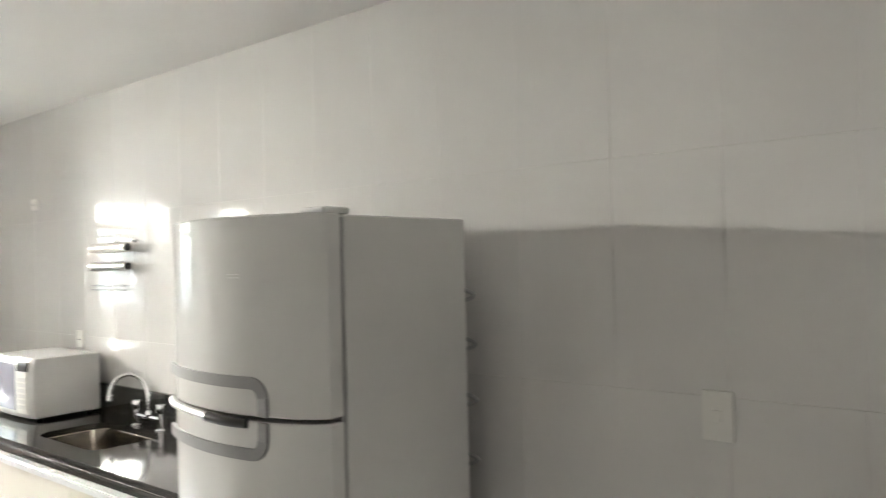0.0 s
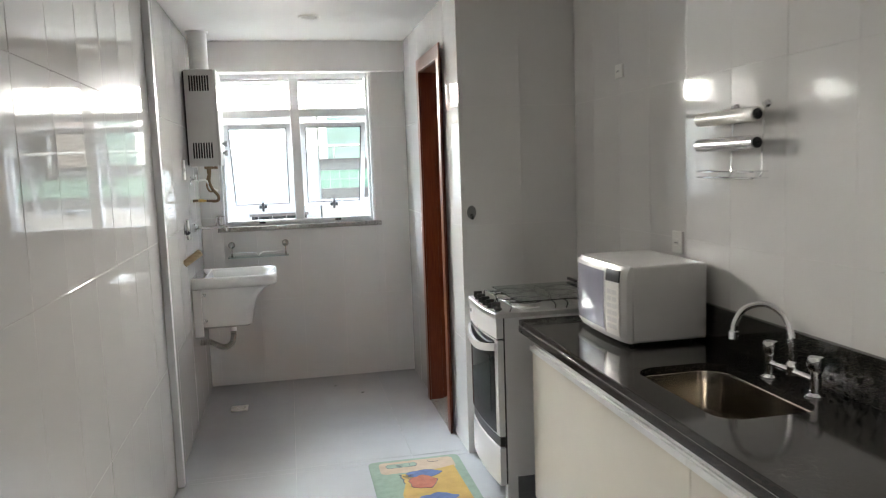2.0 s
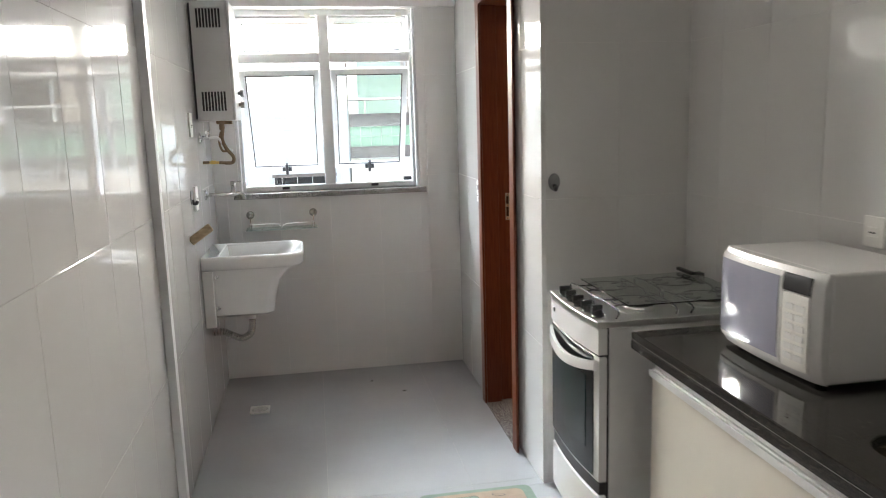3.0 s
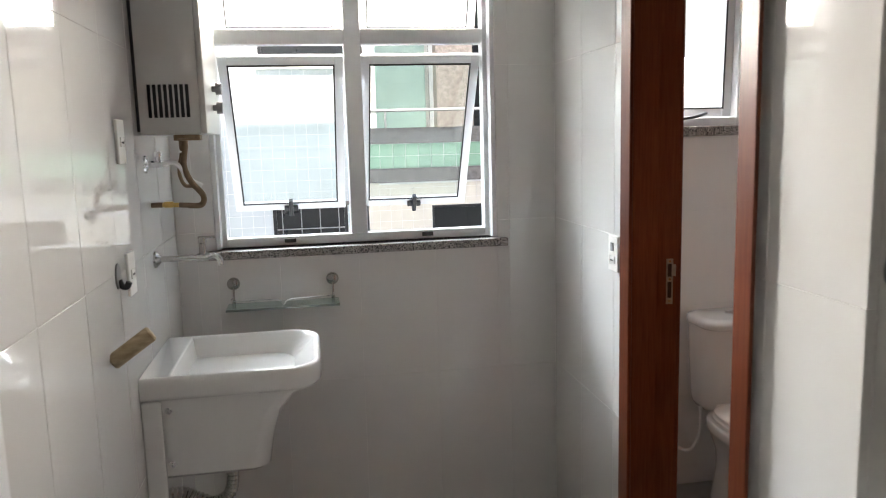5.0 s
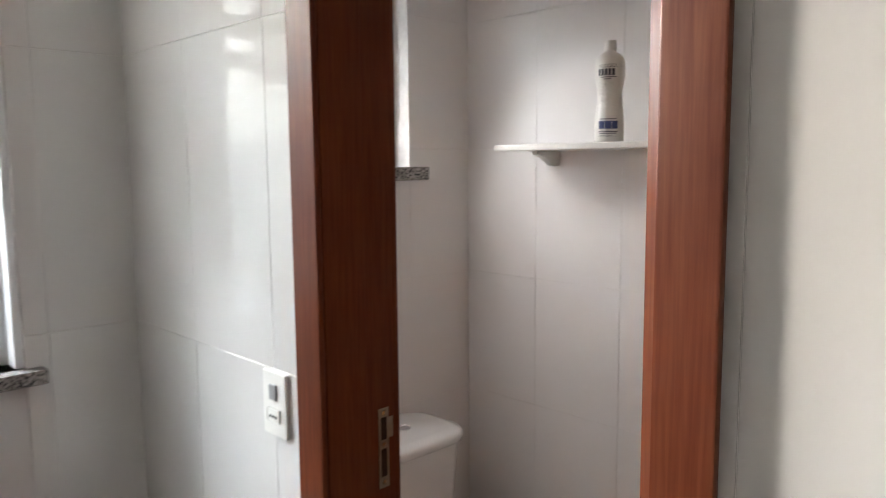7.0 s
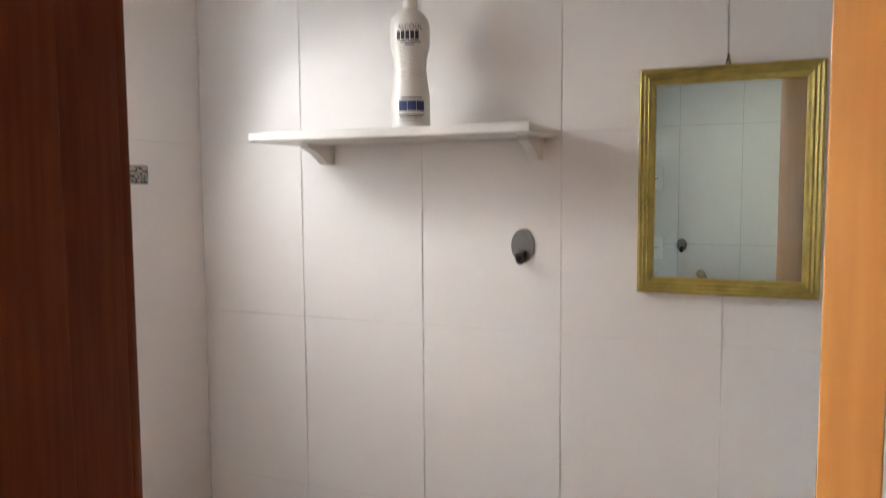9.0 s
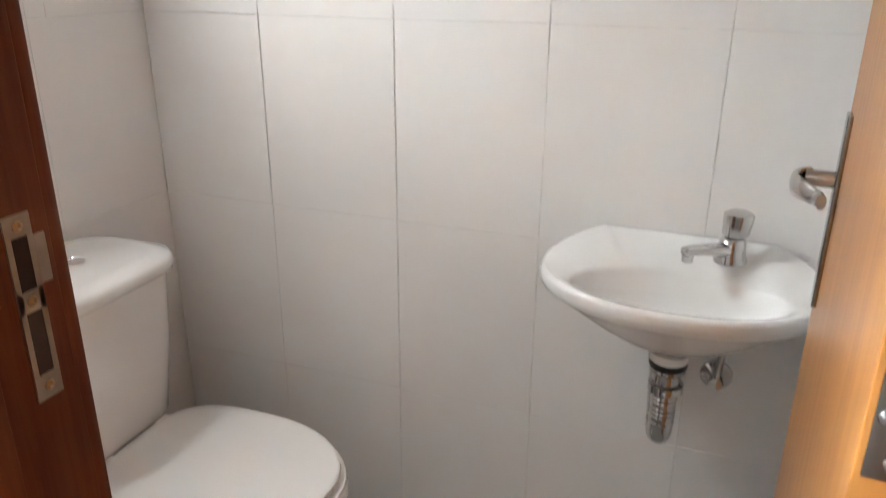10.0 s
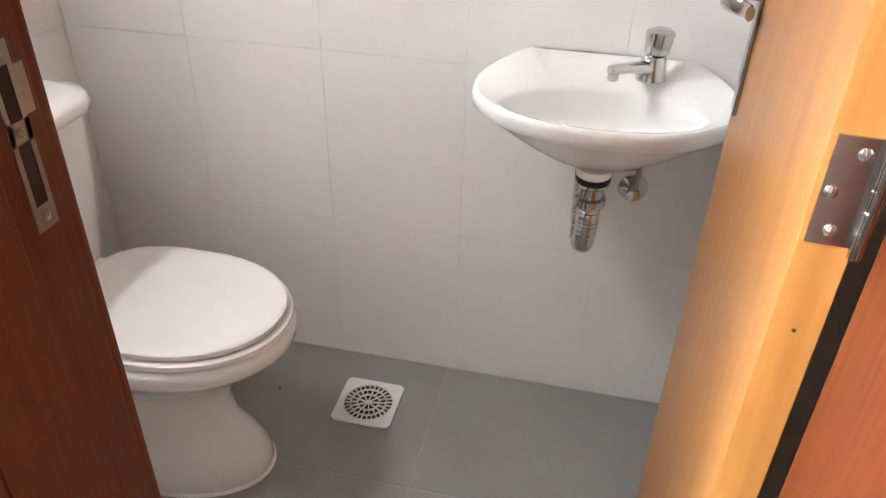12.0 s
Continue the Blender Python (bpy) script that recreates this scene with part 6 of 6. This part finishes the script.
def green_block():
    b = thing("apartment_building", (1, YO, -9), "apartment building with granite and green tiled balconies", "building")
    xa, xb = -1.08, 5.0
    yb = YO + 1.3
    part("back_wall", cube(xa, xb, yb, yb + 0.2, -9.0, 7.5), FACADE_PAINT, b, smooth=0)
    part("party_wall", cube(xa, xa + 0.10, YO + 0.03, yb, -9.0, 7.5), FACADE_PAINT, b, "sunlit white side wall of the balcony", smooth=0)
    for k, zf in enumerate((1.155, 3.95, -1.65)):
        part("balcony_slab", cube(xa + 0.1, xb, YO + 0.02, yb, zf - 0.02, zf + 0.10), FACADE_PAINT, b, smooth=0)
        part("granite_band", cube(xa, xb, YO - 0.02, YO + 0.03, zf, zf + 0.125, 0.003), FACADE_STONE, b, "brown-grey granite band")
        part("parapet", cube(xa, xb, YO + 0.006, YO + 0.08, zf + 0.125, zf + 0.345), FACADE_PAINT, b, smooth=0)
        part("granite_band", cube(xa, xb, YO - 0.02, YO + 0.09, zf + 0.345, zf + 0.485, 0.003), FACADE_STONE, b, "brown-grey granite band")
        part("handrail", join(cyl((xa, YO + 0.03, zf + 0.64), (xb, YO + 0.03, zf + 0.64), 0.014, n=10), *[cyl((x, YO + 0.03, zf + 0.485), (x, YO + 0.03, zf + 0.64), 0.010, n=8) for x in (-0.9, 0.0, 0.9, 1.8, 2.7)]), GREY_PLASTIC, b, "grey handrail")
        part("balcony_door", cube(-0.30, 1.6, yb - 0.03, yb - 0.002, zf + 0.10, zf + 2.2), DARK_GLASS, b, "dark glazed balcony door", smooth=0)
        part("door_stile", join(*[cube(x, x + 0.05, yb - 0.05, yb - 0.028, zf + 0.10, zf + 2.2) for x in (-0.30, 0.30, 0.90, 1.50)]), ALU, b)
        part("green_screen", cube(-0.975, -0.345, yb - 0.05, yb - 0.02, zf + 0.10, zf + 2.0), GREEN_SCREEN, b, "green glazed balcony panel", smooth=0)
        part("grey_column", cube(-0.34, 0.02, YO + 0.55, YO + 0.75, zf + 0.10, zf + 2.78), FACADE_STONE, b, "grey stone column", smooth=0)
    part("lower_wall", pierced((xa, xb, -0.6, 1.153), [(-0.50, 0.60, -0.7, 0.93)], lambda u, v, n: (u, n, v), YO + 0.024, YO + 0.16), FACADE_PAINT, b, smooth=0)
    t = part("facing_tiles", facade_tiles(xa, 1.5, -0.6, 1.153, [(-0.50, 0.60, -0.7, 0.93)], 0.1, YO + 0.02), FACADE_CREAM, b, "small cream facing tiles", smooth=0)
    tagged(t, kind="stuff")
    # solid block whose near-black colour paints the shade in the opening
    part("opening_shade", cube(-0.55, 0.65, YO + 0.17, YO + 1.0, -0.6, 0.96), ROOM_SHADE, b, "near-black solid block standing for the shade in the opening below the balcony", smooth=0)
    facade_window(b, -0.50, 0.60, -0.3, 0.93, 3, YO + 0.10, "dark lower window", grille=False)
    x = xa
    me = mesh_from("green_tile", cube(-0.0565, 0.0565, -0.004, 0.004, -0.0535, 0.0535, 0.002, 1), FACADE_GREEN, (0, 0, 0), 0)
    while x < 1.6:
        for z in (1.335, 1.445):
            o = new("tile", me)
            o.parent = b
            o.location = Vector((x + 0.058, YO + 0.002, z)) - b.location
        x += 0.116


white_block()
green_block()


# ---------------------------------------------------------------- floor and wall tiles
def lay_tiles():
    # kitchen floor, bathroom floor
    tiling(floor, "z", 0.0, 1, (XL, XR, Y0, YB), [], -1.515, 0.60, 5.455, 0.59, FLOOR, gap=0.0022, depth=0.0010, tilt=0.0004, seed=11)
    tiling(floor, "z", 0.0, 1, (XL, XD, YB, YW), [], -1.515, 0.60, 5.455, 1.76, FLOOR, gap=0.0022, depth=0.0010, tilt=0.0004, seed=12)
    tiling(floor, "z", 0.0, 1, (XDI + 0.005, XF, YE, YW), [], 0.105, 0.6, 6.258, 0.6, FLOOR_BATH, gap=0.0016, depth=0.0009, tilt=0.0004, seed=13)
    # kitchen walls
    tiling(wall_left, "x", XL, 1, (Y0, YW, 0.0, ZC), [], 4.195, 0.298, 0.6, 0.6, TILE, gap=0.0022, seed=1)
    tiling(wall_right, "x", XR, -1, (Y0, YB, 0.0, ZC), [], 4.293, 0.290, 0.6, 0.6, TILE, seed=2)
    tiling(wall_window, "y", YW, -1, (XL, XD, 0.0, 2.192), [WIN], -1.11, 0.30, 0.6, 0.6, TILE, seed=3)
    tiling(wall_stove, "y", YB, -1, (XD, XR, 0.0, ZC), [], -0.30, 0.30, 0.6, 0.6, TILE, seed=4)
    tiling(wall_door, "x", XD, -1, (YB, 6.08, 0.0, ZC), [DOOR], 5.70, 0.30, 0.6, 0.6, TILE, seed=5)
    tiling(wall_door, "x", XD, -1, (6.08, YW, 0.0, ZC), [DOOR], 6.53, 0.30, 0.6, 0.6, TILE, seed=15)
    # bathroom walls
    tiling(wall_bath_far, "x", XF, -1, (YE, YW, 0.0, ZC), [], 6.24, 0.301, 0.4, 0.4, TILE_BATH, gap=0.0016, depth=0.0006, cham=0.0005, seed=6)
    tiling(wall_window, "y", YW, -1, (XDI, XF, 0.0, ZC), [BWIN], 0.19, 0.30, 0.4, 0.4, TILE_BATH, gap=0.0016, depth=0.0006, cham=0.0005, seed=7)
    tiling(wall_bath_end, "y", YE, 1, (XDI, XF, 0.0, ZC), [], 0.19, 0.30, 0.4, 0.4, TILE_BATH, gap=0.0016, depth=0.0006, cham=0.0005, seed=8)
    tiling(wall_door, "x", XDI, 1, (YE, YW, 0.0, ZC), [DOOR], 6.24, 0.301, 0.4, 0.4, TILE_BATH, gap=0.0016, depth=0.0006, cham=0.0005, seed=9)


lay_tiles()
